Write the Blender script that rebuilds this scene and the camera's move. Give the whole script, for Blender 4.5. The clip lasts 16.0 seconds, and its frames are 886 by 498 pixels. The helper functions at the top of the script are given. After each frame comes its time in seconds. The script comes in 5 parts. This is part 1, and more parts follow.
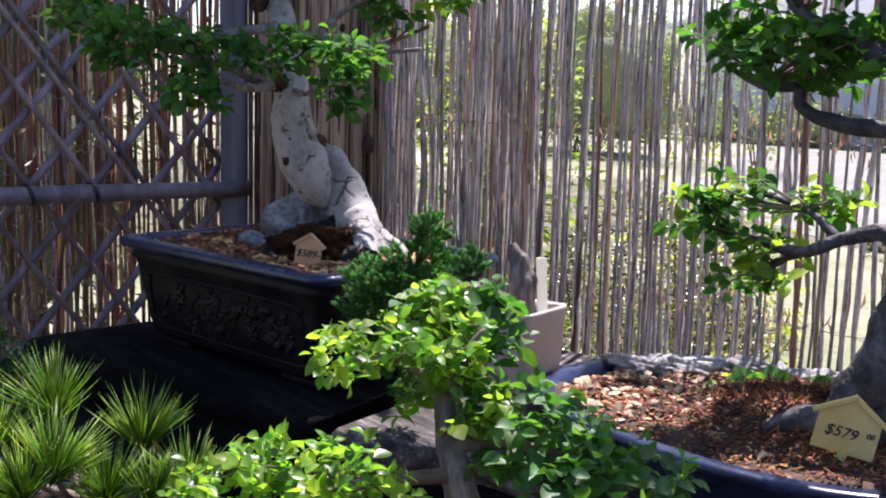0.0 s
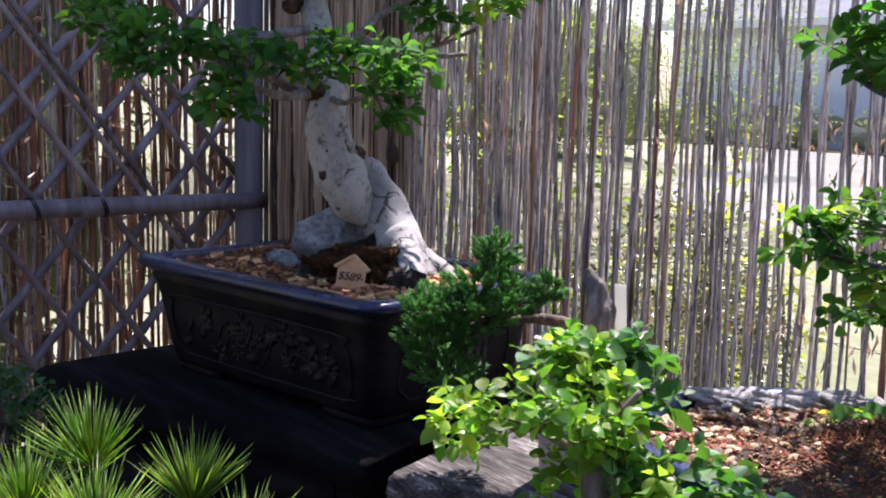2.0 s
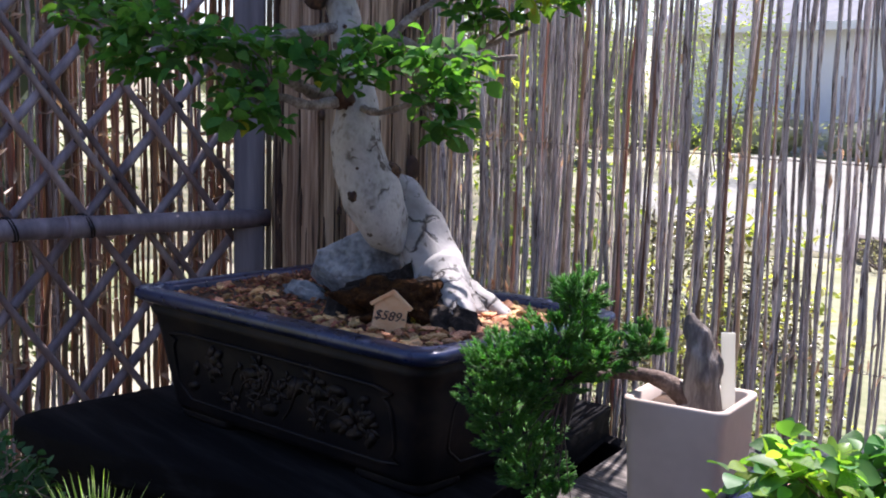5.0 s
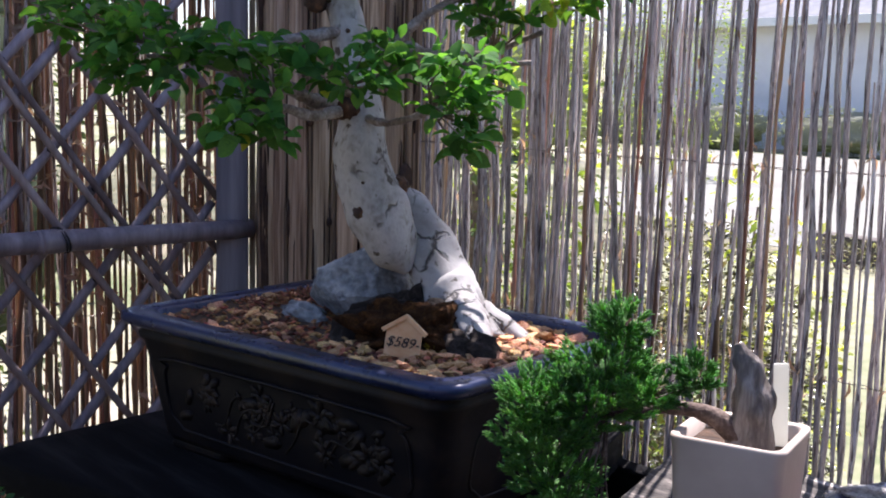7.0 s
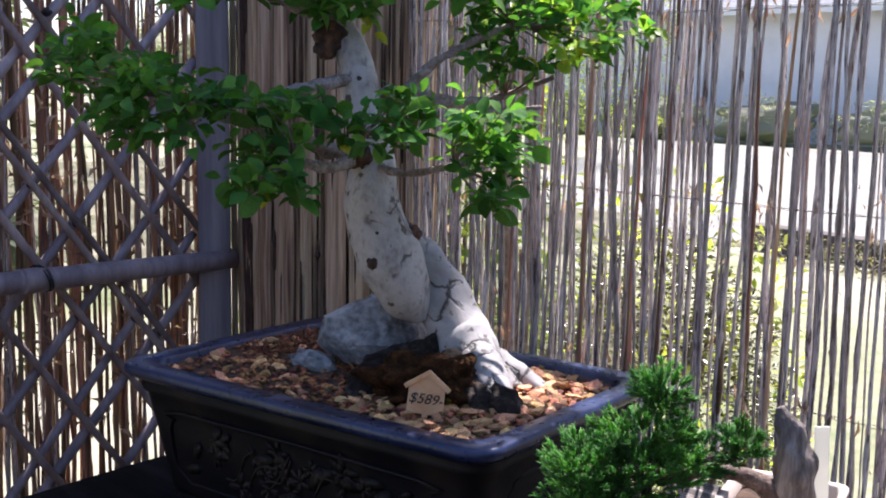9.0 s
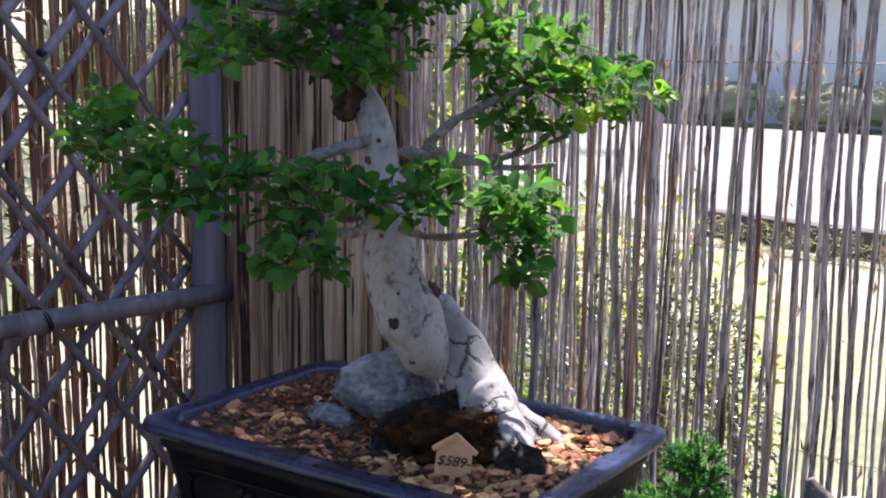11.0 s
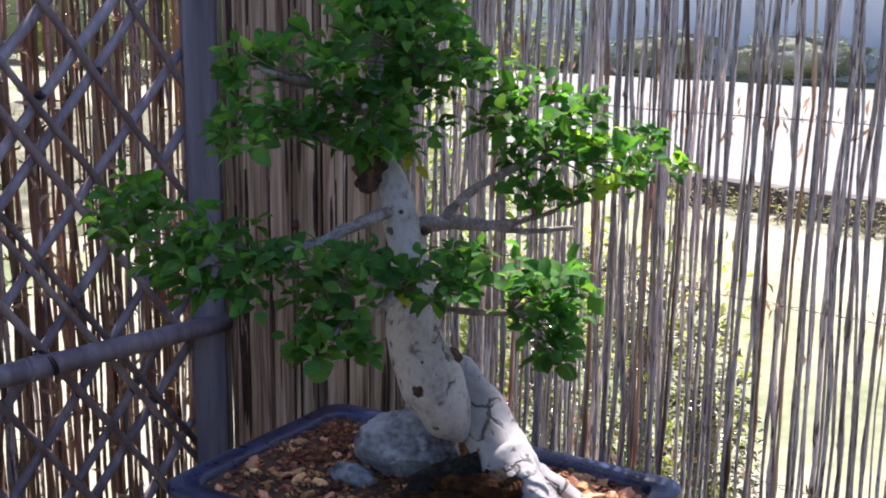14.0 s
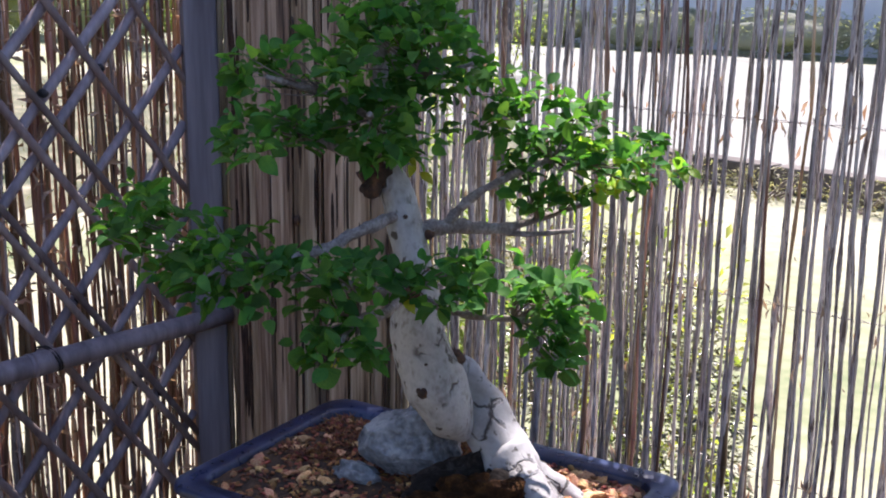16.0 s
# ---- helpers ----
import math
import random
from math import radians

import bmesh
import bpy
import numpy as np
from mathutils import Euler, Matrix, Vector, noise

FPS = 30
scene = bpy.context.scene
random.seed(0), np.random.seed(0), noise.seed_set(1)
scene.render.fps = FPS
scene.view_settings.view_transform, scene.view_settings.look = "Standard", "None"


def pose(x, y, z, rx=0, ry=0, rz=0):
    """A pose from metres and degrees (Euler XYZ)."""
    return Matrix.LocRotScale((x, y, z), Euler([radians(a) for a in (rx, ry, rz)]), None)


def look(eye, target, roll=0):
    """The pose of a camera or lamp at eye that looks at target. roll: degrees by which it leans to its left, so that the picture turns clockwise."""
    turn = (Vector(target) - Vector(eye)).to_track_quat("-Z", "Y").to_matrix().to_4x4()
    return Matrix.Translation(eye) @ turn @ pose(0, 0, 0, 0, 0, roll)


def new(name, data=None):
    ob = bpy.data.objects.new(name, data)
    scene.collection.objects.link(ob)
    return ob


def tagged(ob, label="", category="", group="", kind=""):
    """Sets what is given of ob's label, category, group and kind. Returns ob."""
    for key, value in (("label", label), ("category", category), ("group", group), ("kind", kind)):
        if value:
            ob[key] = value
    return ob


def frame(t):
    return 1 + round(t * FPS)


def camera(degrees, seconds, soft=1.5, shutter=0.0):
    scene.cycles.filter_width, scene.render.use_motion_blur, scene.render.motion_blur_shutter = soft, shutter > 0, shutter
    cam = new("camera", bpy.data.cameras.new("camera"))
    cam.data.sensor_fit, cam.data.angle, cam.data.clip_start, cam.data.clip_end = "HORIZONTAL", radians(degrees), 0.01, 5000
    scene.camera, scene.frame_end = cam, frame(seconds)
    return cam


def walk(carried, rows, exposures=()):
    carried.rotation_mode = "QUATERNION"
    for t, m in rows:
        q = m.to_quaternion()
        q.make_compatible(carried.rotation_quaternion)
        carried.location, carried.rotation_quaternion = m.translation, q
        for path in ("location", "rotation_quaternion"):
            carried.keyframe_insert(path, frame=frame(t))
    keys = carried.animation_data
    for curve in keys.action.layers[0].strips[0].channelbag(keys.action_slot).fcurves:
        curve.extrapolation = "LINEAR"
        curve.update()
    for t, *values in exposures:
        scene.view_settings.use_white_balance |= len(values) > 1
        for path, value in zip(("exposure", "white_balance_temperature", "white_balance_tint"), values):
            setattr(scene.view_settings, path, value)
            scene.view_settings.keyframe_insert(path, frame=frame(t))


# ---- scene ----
cam = camera(42.4, 16.0, 1.95)
PATH = [
    (0, (0.058, 0.058, 1.309), (-1.546, 1.219, 1.03), 1.3),
    (0.5, (0.02, 0.058, 1.312), (-1.582, 1.221, 1.032), 1.3),
    (1, (-0.023, 0.054, 1.314), (-1.617, 1.228, 1.034), 1.4),
    (1.5, (-0.067, 0.055, 1.312), (-1.656, 1.238, 1.037), 1.4),
    (2, (-0.104, 0.052, 1.316), (-1.685, 1.246, 1.04), 1.3),
    (2.5, (-0.141, 0.053, 1.319), (-1.715, 1.256, 1.043), 1.2),
    (3, (-0.177, 0.057, 1.32), (-1.746, 1.267, 1.046), 1.4),
    (3.5, (-0.215, 0.066, 1.319), (-1.779, 1.283, 1.049), 1.5),
    (4, (-0.256, 0.081, 1.318), (-1.817, 1.303, 1.05), 1.5),
    (6.5, (-0.412, 0.119, 1.324), (-1.93, 1.392, 1.053), 1.4),
    (7, (-0.435, 0.114, 1.331), (-1.938, 1.405, 1.058), 1.3),
    (7.5, (-0.459, 0.106, 1.343), (-1.943, 1.418, 1.065), 1.1),
    (8, (-0.477, 0.097, 1.357), (-1.944, 1.426, 1.075), 0.9),
    (8.5, (-0.496, 0.083, 1.376), (-1.942, 1.433, 1.087), 1.0),
    (9, (-0.513, 0.063, 1.393), (-1.936, 1.438, 1.103), 1.0),
    (11.5, (-0.582, -0.007, 1.509), (-1.919, 1.442, 1.169), 0.7),
    (12, (-0.596, -0.014, 1.535), (-1.919, 1.443, 1.179), 0.5),
    (12.5, (-0.61, -0.025, 1.56), (-1.917, 1.443, 1.188), 0.6),
    (13, (-0.62, -0.033, 1.58), (-1.915, 1.442, 1.196), 0.6),
    (13.5, (-0.628, -0.04, 1.598), (-1.913, 1.44, 1.2), 0.5),
    (14, (-0.633, -0.045, 1.615), (-1.91, 1.438, 1.202), 0.6),
    (14.5, (-0.635, -0.05, 1.625), (-1.907, 1.435, 1.202), 0.6),
    (15, (-0.635, -0.053, 1.635), (-1.904, 1.43, 1.199), 0.6),
    (15.5, (-0.636, -0.059, 1.64), (-1.9, 1.427, 1.198), 0.6),
    (16, (-0.637, -0.062, 1.653), (-1.895, 1.423, 1.194), 0.7),
]
walk(cam, [(t, look(eye, target, roll)) for t, eye, target, roll in PATH], [(0.0, 1.16, 6130.0, 26.0), (4.0, 1.23, 6130.0, 26.0), (8.0, 1.33, 6130.0, 24.0), (16.0, 1.38, 6130.0, 24.0)])

# ---------------------------------------------------------------- world and sun
SUN_AZ, SUN_EL = 27.0, 64.0          # degrees from +y towards -x, and up
to_sun = Vector((-math.sin(radians(SUN_AZ)) * math.cos(radians(SUN_EL)),
                 math.cos(radians(SUN_AZ)) * math.cos(radians(SUN_EL)), math.sin(radians(SUN_EL))))
world = bpy.data.worlds.new("sky")
scene.world = world
world.use_nodes = True
wn = world.node_tree
sky = wn.nodes.new("ShaderNodeTexSky")
sky.sky_type = "NISHITA"
sky.sun_disc = False
sky.sun_elevation, sky.sun_rotation = radians(SUN_EL), radians(-SUN_AZ)
wn.links.new(sky.outputs[0], wn.nodes["Background"].inputs[0])
wn.nodes["Background"].inputs[1].default_value = 0.106
sun = new("sun", bpy.data.lights.new("sun", "SUN"))
sun.data.energy, sun.data.angle, sun.data.color = 5.0, radians(0.55), (1.0, 0.95, 0.86)
sun.matrix_world = look(to_sun * 30, (0, 0, 0))


# ---------------------------------------------------------------- materials
def surf(name, cols, scale=8.0, rough=0.7, bump=0.3, stretch=(1, 1, 1), rnd=0.0, island=0.0, leaf=0.0,
         fine=6.0, fine_mix=0.25, metal=0.0, spec=0.5, dist=0.004, rough_var=0.12, cracks=None, coat=0.0, speck=None, thru=(1.9, 2.0, 0.7)):
    """A surface of two to four base colours mixed by large and fine noise, with relief.
    rnd / island: how far brightness varies from piece to piece; leaf: the share of light let through;
    cracks: (scale, width, colour) of dark cell cracks."""
    m = bpy.data.materials.new(name)
    m.use_nodes = True
    nt = m.node_tree
    N, L = nt.nodes.new, nt.links.new
    bsdf = nt.nodes["Principled BSDF"]
    tc = N("ShaderNodeTexCoord")
    mp = N("ShaderNodeMapping")
    mp.inputs["Scale"].default_value = stretch
    L(tc.outputs["Object"], mp.inputs["Vector"])
    info = N("ShaderNodeObjectInfo")
    if rnd:
        mul = N("ShaderNodeMath"); mul.operation = "MULTIPLY"; mul.inputs[1].default_value = 37.0
        L(info.outputs["Random"], mul.inputs[0])
        L(mul.outputs[0], mp.inputs["Location"])
    big, small = N("ShaderNodeTexNoise"), N("ShaderNodeTexNoise")
    big.inputs["Scale"].default_value, big.inputs["Detail"].default_value = scale, 4
    big.inputs["Distortion"].default_value = 0.4
    small.inputs["Scale"].default_value, small.inputs["Detail"].default_value = scale * fine, 5
    L(mp.outputs[0], big.inputs["Vector"]); L(mp.outputs[0], small.inputs["Vector"])
    mix = N("ShaderNodeMix"); mix.data_type = "FLOAT"
    mix.inputs[0].default_value = fine_mix
    L(big.outputs["Fac"], mix.inputs[2]); L(small.outputs["Fac"], mix.inputs[3])
    ramp = N("ShaderNodeValToRGB")
    el = ramp.color_ramp.elements
    while len(el) < len(cols):
        el.new(0.5)
    for i, c in enumerate(cols):
        el[i].position = 0.33 + 0.34 * i / max(1, len(cols) - 1)
        el[i].color = (*c, 1)
    L(mix.outputs[0], ramp.inputs[0])
    col = ramp.outputs[0]
    if rnd or island:
        geo = N("ShaderNodeNewGeometry")
        src = info.outputs["Random"] if rnd else geo.outputs["Random Per Island"]
        k = rnd or island
        rng = N("ShaderNodeMapRange")
        rng.inputs[3].default_value, rng.inputs[4].default_value = 1 - k, 1 + k
        L(src, rng.inputs[0])
        hue = N("ShaderNodeHueSaturation")
        L(rng.outputs[0], hue.inputs["Value"])
        hr = N("ShaderNodeMapRange")
        hr.inputs[3].default_value, hr.inputs[4].default_value = 0.5 + 0.05 * k, 0.5 - 0.05 * k
        wn_ = N("ShaderNodeTexWhiteNoise"); wn_.noise_dimensions = "1D"
        L(src, wn_.inputs["W"]); L(wn_.outputs["Value"], hr.inputs[0])
        L(hr.outputs[0], hue.inputs["Hue"])
        L(col, hue.inputs["Color"]); col = hue.outputs[0]
    height = mix.outputs[0]
    if cracks:
        cs, cw, cc = cracks
        vor = N("ShaderNodeTexVoronoi"); vor.feature = "DISTANCE_TO_EDGE"; vor.inputs["Scale"].default_value = cs
        warp = N("ShaderNodeMix"); warp.data_type = "VECTOR"; warp.inputs[0].default_value = 0.06
        L(mp.outputs[0], warp.inputs[4]); L(big.outputs["Color"], warp.inputs[5])
        L(warp.outputs[1], vor.inputs["Vector"])
        edge = N("ShaderNodeMapRange"); edge.inputs[1].default_value, edge.inputs[2].default_value = 0.0, cw
        L(vor.outputs["Distance"], edge.inputs[0])
        gate = N("ShaderNodeMapRange"); gate.inputs[1].default_value, gate.inputs[2].default_value = 0.42, 0.50
        L(big.outputs["Fac"], gate.inputs[0])
        mx = N("ShaderNodeMath"); mx.operation = "MAXIMUM"
        L(edge.outputs[0], mx.inputs[0]); L(gate.outputs[0], mx.inputs[1])
        cm = N("ShaderNodeMix"); cm.data_type = "RGBA"; cm.inputs[6].default_value = (*cc, 1)
        L(mx.outputs[0], cm.inputs[0]); L(col, cm.inputs[7]); col = cm.outputs[2]
        hm = N("ShaderNodeMath"); hm.operation = "ADD"
        L(mx.outputs[0], hm.inputs[0]); L(mix.outputs[0], hm.inputs[1]); height = hm.outputs[0]
    if speck:
        ss, st, sc = speck
        sn = N("ShaderNodeTexNoise"); sn.inputs["Scale"].default_value, sn.inputs["Detail"].default_value = ss, 3
        L(mp.outputs[0], sn.inputs["Vector"])
        sr = N("ShaderNodeMapRange"); sr.inputs[1].default_value, sr.inputs[2].default_value = st, st + 0.05
        L(sn.outputs["Fac"], sr.inputs[0])
        sm = N("ShaderNodeMix"); sm.data_type = "RGBA"; sm.inputs[7].default_value = (*sc, 1)
        L(sr.outputs[0], sm.inputs[0]); L(col, sm.inputs[6]); col = sm.outputs[2]
    L(col, bsdf.inputs["Base Color"])
    rr = N("ShaderNodeMapRange")
    rr.inputs[3].default_value, rr.inputs[4].default_value = max(0.03, rough - rough_var), min(1, rough + rough_var)
    L(small.outputs["Fac"], rr.inputs[0]); L(rr.outputs[0], bsdf.inputs["Roughness"])
    bsdf.inputs["Metallic"].default_value = metal
    bsdf.inputs["Specular IOR Level"].default_value = spec
    bsdf.inputs["Coat Weight"].default_value = coat
    if bump:
        b = N("ShaderNodeBump"); b.inputs["Strength"].default_value = bump; b.inputs["Distance"].default_value = dist
        L(height, b.inputs["Height"]); L(b.outputs[0], bsdf.inputs["Normal"])
    if leaf:
        tr = N("ShaderNodeBsdfTranslucent")
        bright = N("ShaderNodeMix"); bright.data_type = "RGBA"; bright.blend_type = "MULTIPLY"; bright.inputs[0].default_value = 1
        bright.inputs[7].default_value = (*thru, 1)
        L(col, bright.inputs[6]); L(bright.outputs[2], tr.inputs[0])
        ms = N("ShaderNodeMixShader"); ms.inputs[0].default_value = leaf
        L(bsdf.outputs[0], ms.inputs[1]); L(tr.outputs[0], ms.inputs[2])
        L(ms.outputs[0], nt.nodes["Material Output"].inputs[0])
    return m


M_REED = surf("reed", [(0.19, 0.155, 0.148), (0.47, 0.405, 0.385), (0.78, 0.71, 0.67)], 9, 0.24, 0.5, (9, 9, 1.3), rnd=0.45, fine_mix=0.5, spec=0.9, dist=0.002, speck=(20, 0.57, (0.11, 0.080, 0.075)))
M_REED_WARM = surf("reed_brown", [(0.16, 0.075, 0.045), (0.37, 0.205, 0.125), (0.54, 0.39, 0.27)], 7, 0.36, 0.3, (6, 6, 0.7), rnd=0.5, dist=0.002, leaf=0.12, thru=(1.4, 1.0, 0.6))
M_SHEATH = surf("reed_sheath", [(0.34, 0.20, 0.12), (0.50, 0.39, 0.29), (0.68, 0.60, 0.50)], 20, 0.4, 0.2, island=0.4, leaf=0.3, thru=(1.3, 1.0, 0.7))
M_WIRE = surf("wire", [(0.07, 0.06, 0.06), (0.24, 0.20, 0.18)], 60, 0.4, 0.2, metal=0.5)
M_SLAT = surf("lattice_bamboo", [(0.12, 0.098, 0.108), (0.23, 0.195, 0.212), (0.36, 0.315, 0.33)], 9, 0.55, 0.35, (3, 3, 0.5), rnd=0.25, dist=0.002)
M_SLAT_BROWN = surf("lattice_bamboo_brown", [(0.11, 0.08, 0.075), (0.21, 0.165, 0.155), (0.33, 0.28, 0.265)], 9, 0.6, 0.35, (3, 3, 0.5), rnd=0.25, dist=0.002)
M_CORD = surf("black_cord", [(0.012, 0.011, 0.012), (0.03, 0.028, 0.03)], 60, 0.8, 0.4)
M_POST = surf("grey_post_wood", [(0.115, 0.107, 0.12), (0.19, 0.18, 0.20), (0.27, 0.26, 0.275)], 7, 0.75, 0.5, (5, 5, 0.35), dist=0.004)
M_LOG = surf("weathered_log", rnd=0.22, cols=[(0.035, 0.020, 0.012), (0.25, 0.165, 0.10), (0.45, 0.335, 0.225), (0.60, 0.49, 0.35)], scale=15, rough=0.8, bump=0.9, stretch=(5.0, 5.0, 0.16), fine=3.5, fine_mix=0.35, dist=0.008)
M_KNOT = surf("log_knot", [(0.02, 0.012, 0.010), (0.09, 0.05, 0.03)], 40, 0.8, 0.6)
M_BARK = surf("pale_bark", [(0.18, 0.155, 0.13), (0.37, 0.348, 0.318), (0.48, 0.46, 0.425), (0.27, 0.237, 0.195)], 24, 0.72, 0.6, (1, 1, 0.7), fine=6, fine_mix=0.4, dist=0.004, cracks=(17, 0.03, (0.06, 0.045, 0.035)), speck=(85, 0.64, (0.10, 0.08, 0.06)))
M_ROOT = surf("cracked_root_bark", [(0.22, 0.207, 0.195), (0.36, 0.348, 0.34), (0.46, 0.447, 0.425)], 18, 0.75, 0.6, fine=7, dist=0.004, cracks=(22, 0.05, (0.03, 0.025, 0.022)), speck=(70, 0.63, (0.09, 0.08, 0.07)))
# dark roots, blackened further for the shadow in the hollow under the arch
M_ROOT_DARK = surf("shade_dark_root", [(0.010, 0.008, 0.007), (0.022, 0.017, 0.014), (0.075, 0.062, 0.052)], 34, 0.9, 1.0, spec=0.15, fine=5, fine_mix=0.4, dist=0.008)
M_PEAT = surf("brown_peat", [(0.010, 0.005, 0.003), (0.034, 0.015, 0.006), (0.10, 0.045, 0.014)], 70, 0.95, 1.0, spec=0.1, fine_mix=0.4, dist=0.006)
# dark tones hold shade and bright streaks hold sun patches on weathered wood
M_GREYSLAB = surf("grey_slab_sun_streaks", [(0.012, 0.010, 0.009), (0.035, 0.030, 0.026), (0.12, 0.105, 0.092), (0.46, 0.42, 0.375)], 9, 0.85, 0.8, (0.9, 7, 6), fine_mix=0.4, dist=0.006)
M_LIMB = surf("limb_bark", [(0.08, 0.06, 0.05), (0.24, 0.20, 0.175), (0.44, 0.41, 0.39)], 55, 0.85, 0.9, fine_mix=0.4, dist=0.004)
M_LIMB_DARK = surf("dark_brown_limb", [(0.03, 0.018, 0.014), (0.10, 0.065, 0.050), (0.24, 0.18, 0.15)], 55, 0.85, 0.9, fine_mix=0.4, dist=0.004)
M_TWIG = surf("twig_bark", [(0.07, 0.047, 0.035), (0.16, 0.118, 0.09), (0.29, 0.24, 0.20)], 40, 0.75, 0.5, dist=0.002)
M_CUT = surf("healed_cut", [(0.012, 0.007, 0.005), (0.055, 0.026, 0.014), (0.19, 0.09, 0.042)], 60, 0.8, 0.6)
M_DARKLEAF = surf("dark_leaf", [(0.015, 0.05, 0.018), (0.028, 0.085, 0.028), (0.045, 0.12, 0.035)], 25, 0.7, 0.2, island=0.38, leaf=0.3, spec=0.25, dist=0.001)
M_LEAF = surf("leaf_green", [(0.032, 0.098, 0.029), (0.058, 0.162, 0.038), (0.105, 0.225, 0.046)], 25, 0.75, 0.25, rnd=0.35, leaf=0.45, spec=0.16, dist=0.001)
M_LEAF_J = surf("leaf_green_mass", [(0.032, 0.098, 0.029), (0.058, 0.162, 0.038), (0.105, 0.225, 0.046)], 25, 0.75, 0.25, island=0.38, leaf=0.45, spec=0.16, dist=0.001)
M_LEAF_Y = surf("leaf_yellow", [(0.22, 0.24, 0.02), (0.42, 0.42, 0.03)], 25, 0.45, 0.2, rnd=0.2, leaf=0.45, dist=0.001)
M_HORN = surf("elm_leaf_bright", [(0.10, 0.22, 0.03), (0.20, 0.34, 0.05), (0.36, 0.47, 0.08)], 25, 0.34, 0.4, rnd=0.5, leaf=0.55, dist=0.001)
M_HORN_J = surf("elm_leaf_bright_mass", [(0.075, 0.18, 0.028), (0.155, 0.29, 0.042), (0.30, 0.42, 0.065)], 25, 0.34, 0.4, island=0.55, leaf=0.54, dist=0.001)
# darker copy of the elm leaf, with the right side's shade in its green
M_ELM_SHADED = surf("elm_leaf_shaded", [(0.036, 0.115, 0.026), (0.068, 0.185, 0.038), (0.13, 0.27, 0.055)], 25, 0.5, 0.4, rnd=0.4, leaf=0.40, dist=0.001)
M_ELM_SHADED_J = surf("elm_leaf_shaded_mass", [(0.032, 0.105, 0.026), (0.062, 0.175, 0.036), (0.12, 0.26, 0.052)], 25, 0.5, 0.4, island=0.45, leaf=0.40, dist=0.001)
M_JUN = surf("juniper_spray", [(0.05, 0.15, 0.038), (0.09, 0.24, 0.052), (0.17, 0.36, 0.08)], 30, 0.5, 0.0, island=0.4, leaf=0.5)
M_PINE = surf("pine_needle", [(0.075, 0.14, 0.03), (0.16, 0.26, 0.048), (0.38, 0.46, 0.11)], 20, 0.35, 0.0, island=0.45, leaf=0.58)
M_GLAZE = surf("blue_glaze", [(0.005, 0.008, 0.024), (0.011, 0.018, 0.054), (0.028, 0.042, 0.105)], 14, 0.30, 0.15, spec=0.42, dist=0.002, coat=0.1)
M_GLAZE_WORN = surf("dark_brown_glaze", [(0.003, 0.003, 0.006), (0.007, 0.006, 0.008), (0.022, 0.016, 0.013)], 18, 0.55, 0.3, dist=0.002, spec=0.16)
M_RELIEF = surf("rubbed_brown_glaze", [(0.006, 0.005, 0.005), (0.016, 0.012, 0.010), (0.038, 0.027, 0.021)], 30, 0.55, 0.3, dist=0.002, spec=0.2)
M_CLAY = surf("grey_stoneware", [(0.42, 0.35, 0.30), (0.49, 0.415, 0.36), (0.55, 0.475, 0.415)], 10, 0.7, 0.25, dist=0.001)
M_SOIL = surf("dark_soil", [(0.012, 0.008, 0.006), (0.05, 0.028, 0.016), (0.10, 0.055, 0.03)], 45, 0.95, 0.9, dist=0.006)
M_CHIP = surf("bark_chip", [(0.22, 0.07, 0.022), (0.46, 0.20, 0.075), (0.62, 0.38, 0.19), (0.70, 0.50, 0.29)], 30, 0.75, 0.5, rnd=0.5, dist=0.003)
# tan chips, paled further for the sun on the oval pot's left
M_CHIP_TAN = surf("tan_bark_chip", [(0.34, 0.17, 0.075), (0.54, 0.35, 0.19), (0.68, 0.53, 0.36), (0.75, 0.65, 0.50)], 30, 0.7, 0.5, rnd=0.5, dist=0.003)
M_FIBRE = surf("red_brown_fibre", [(0.045, 0.014, 0.006), (0.16, 0.055, 0.018), (0.36, 0.15, 0.05)], 40, 0.85, 0.0, island=0.6)
M_CHIP_J = surf("bark_chip_mass", [(0.04, 0.013, 0.006), (0.15, 0.050, 0.018), (0.30, 0.125, 0.045), (0.50, 0.31, 0.15)], 30, 0.8, 0.5, island=0.7, dist=0.003)
M_MOSS = surf("yellow_moss", [(0.10, 0.09, 0.008), (0.30, 0.24, 0.02)], 80, 0.95, 0.8, island=0.4)
M_STONE = surf("blue_grey_stone", [(0.05, 0.057, 0.06), (0.14, 0.158, 0.17), (0.26, 0.285, 0.30), (0.42, 0.44, 0.44)], 30, 0.42, 1.0, fine=5, fine_mix=0.4, dist=0.008)
M_PALESTONE = surf("pale_stone", [(0.15, 0.14, 0.135), (0.36, 0.345, 0.33), (0.56, 0.54, 0.51)], 26, 0.75, 0.9, rnd=0.25, dist=0.004)
# dark bench wood, pushed near black to hold the yard's shade
M_SLAB = surf("shade_dark_bench_wood", [(0.003, 0.0028, 0.003), (0.005, 0.0048, 0.0052), (0.016, 0.015, 0.015)], 7, 0.85, 0.6, (0.6, 5, 5), spec=0.08, dist=0.005)
M_TAGWOOD = surf("tag_wood", [(0.76, 0.43, 0.21), (0.82, 0.54, 0.29), (0.84, 0.62, 0.37)], 20, 0.65, 0.15, (0.5, 3, 3), dist=0.001, leaf=0.3, thru=(1.1, 0.95, 0.75))
M_TAGYEL = surf("tag_yellow", [(0.62, 0.48, 0.13), (0.72, 0.58, 0.20), (0.78, 0.64, 0.26)], 20, 0.6, 0.15, dist=0.001)
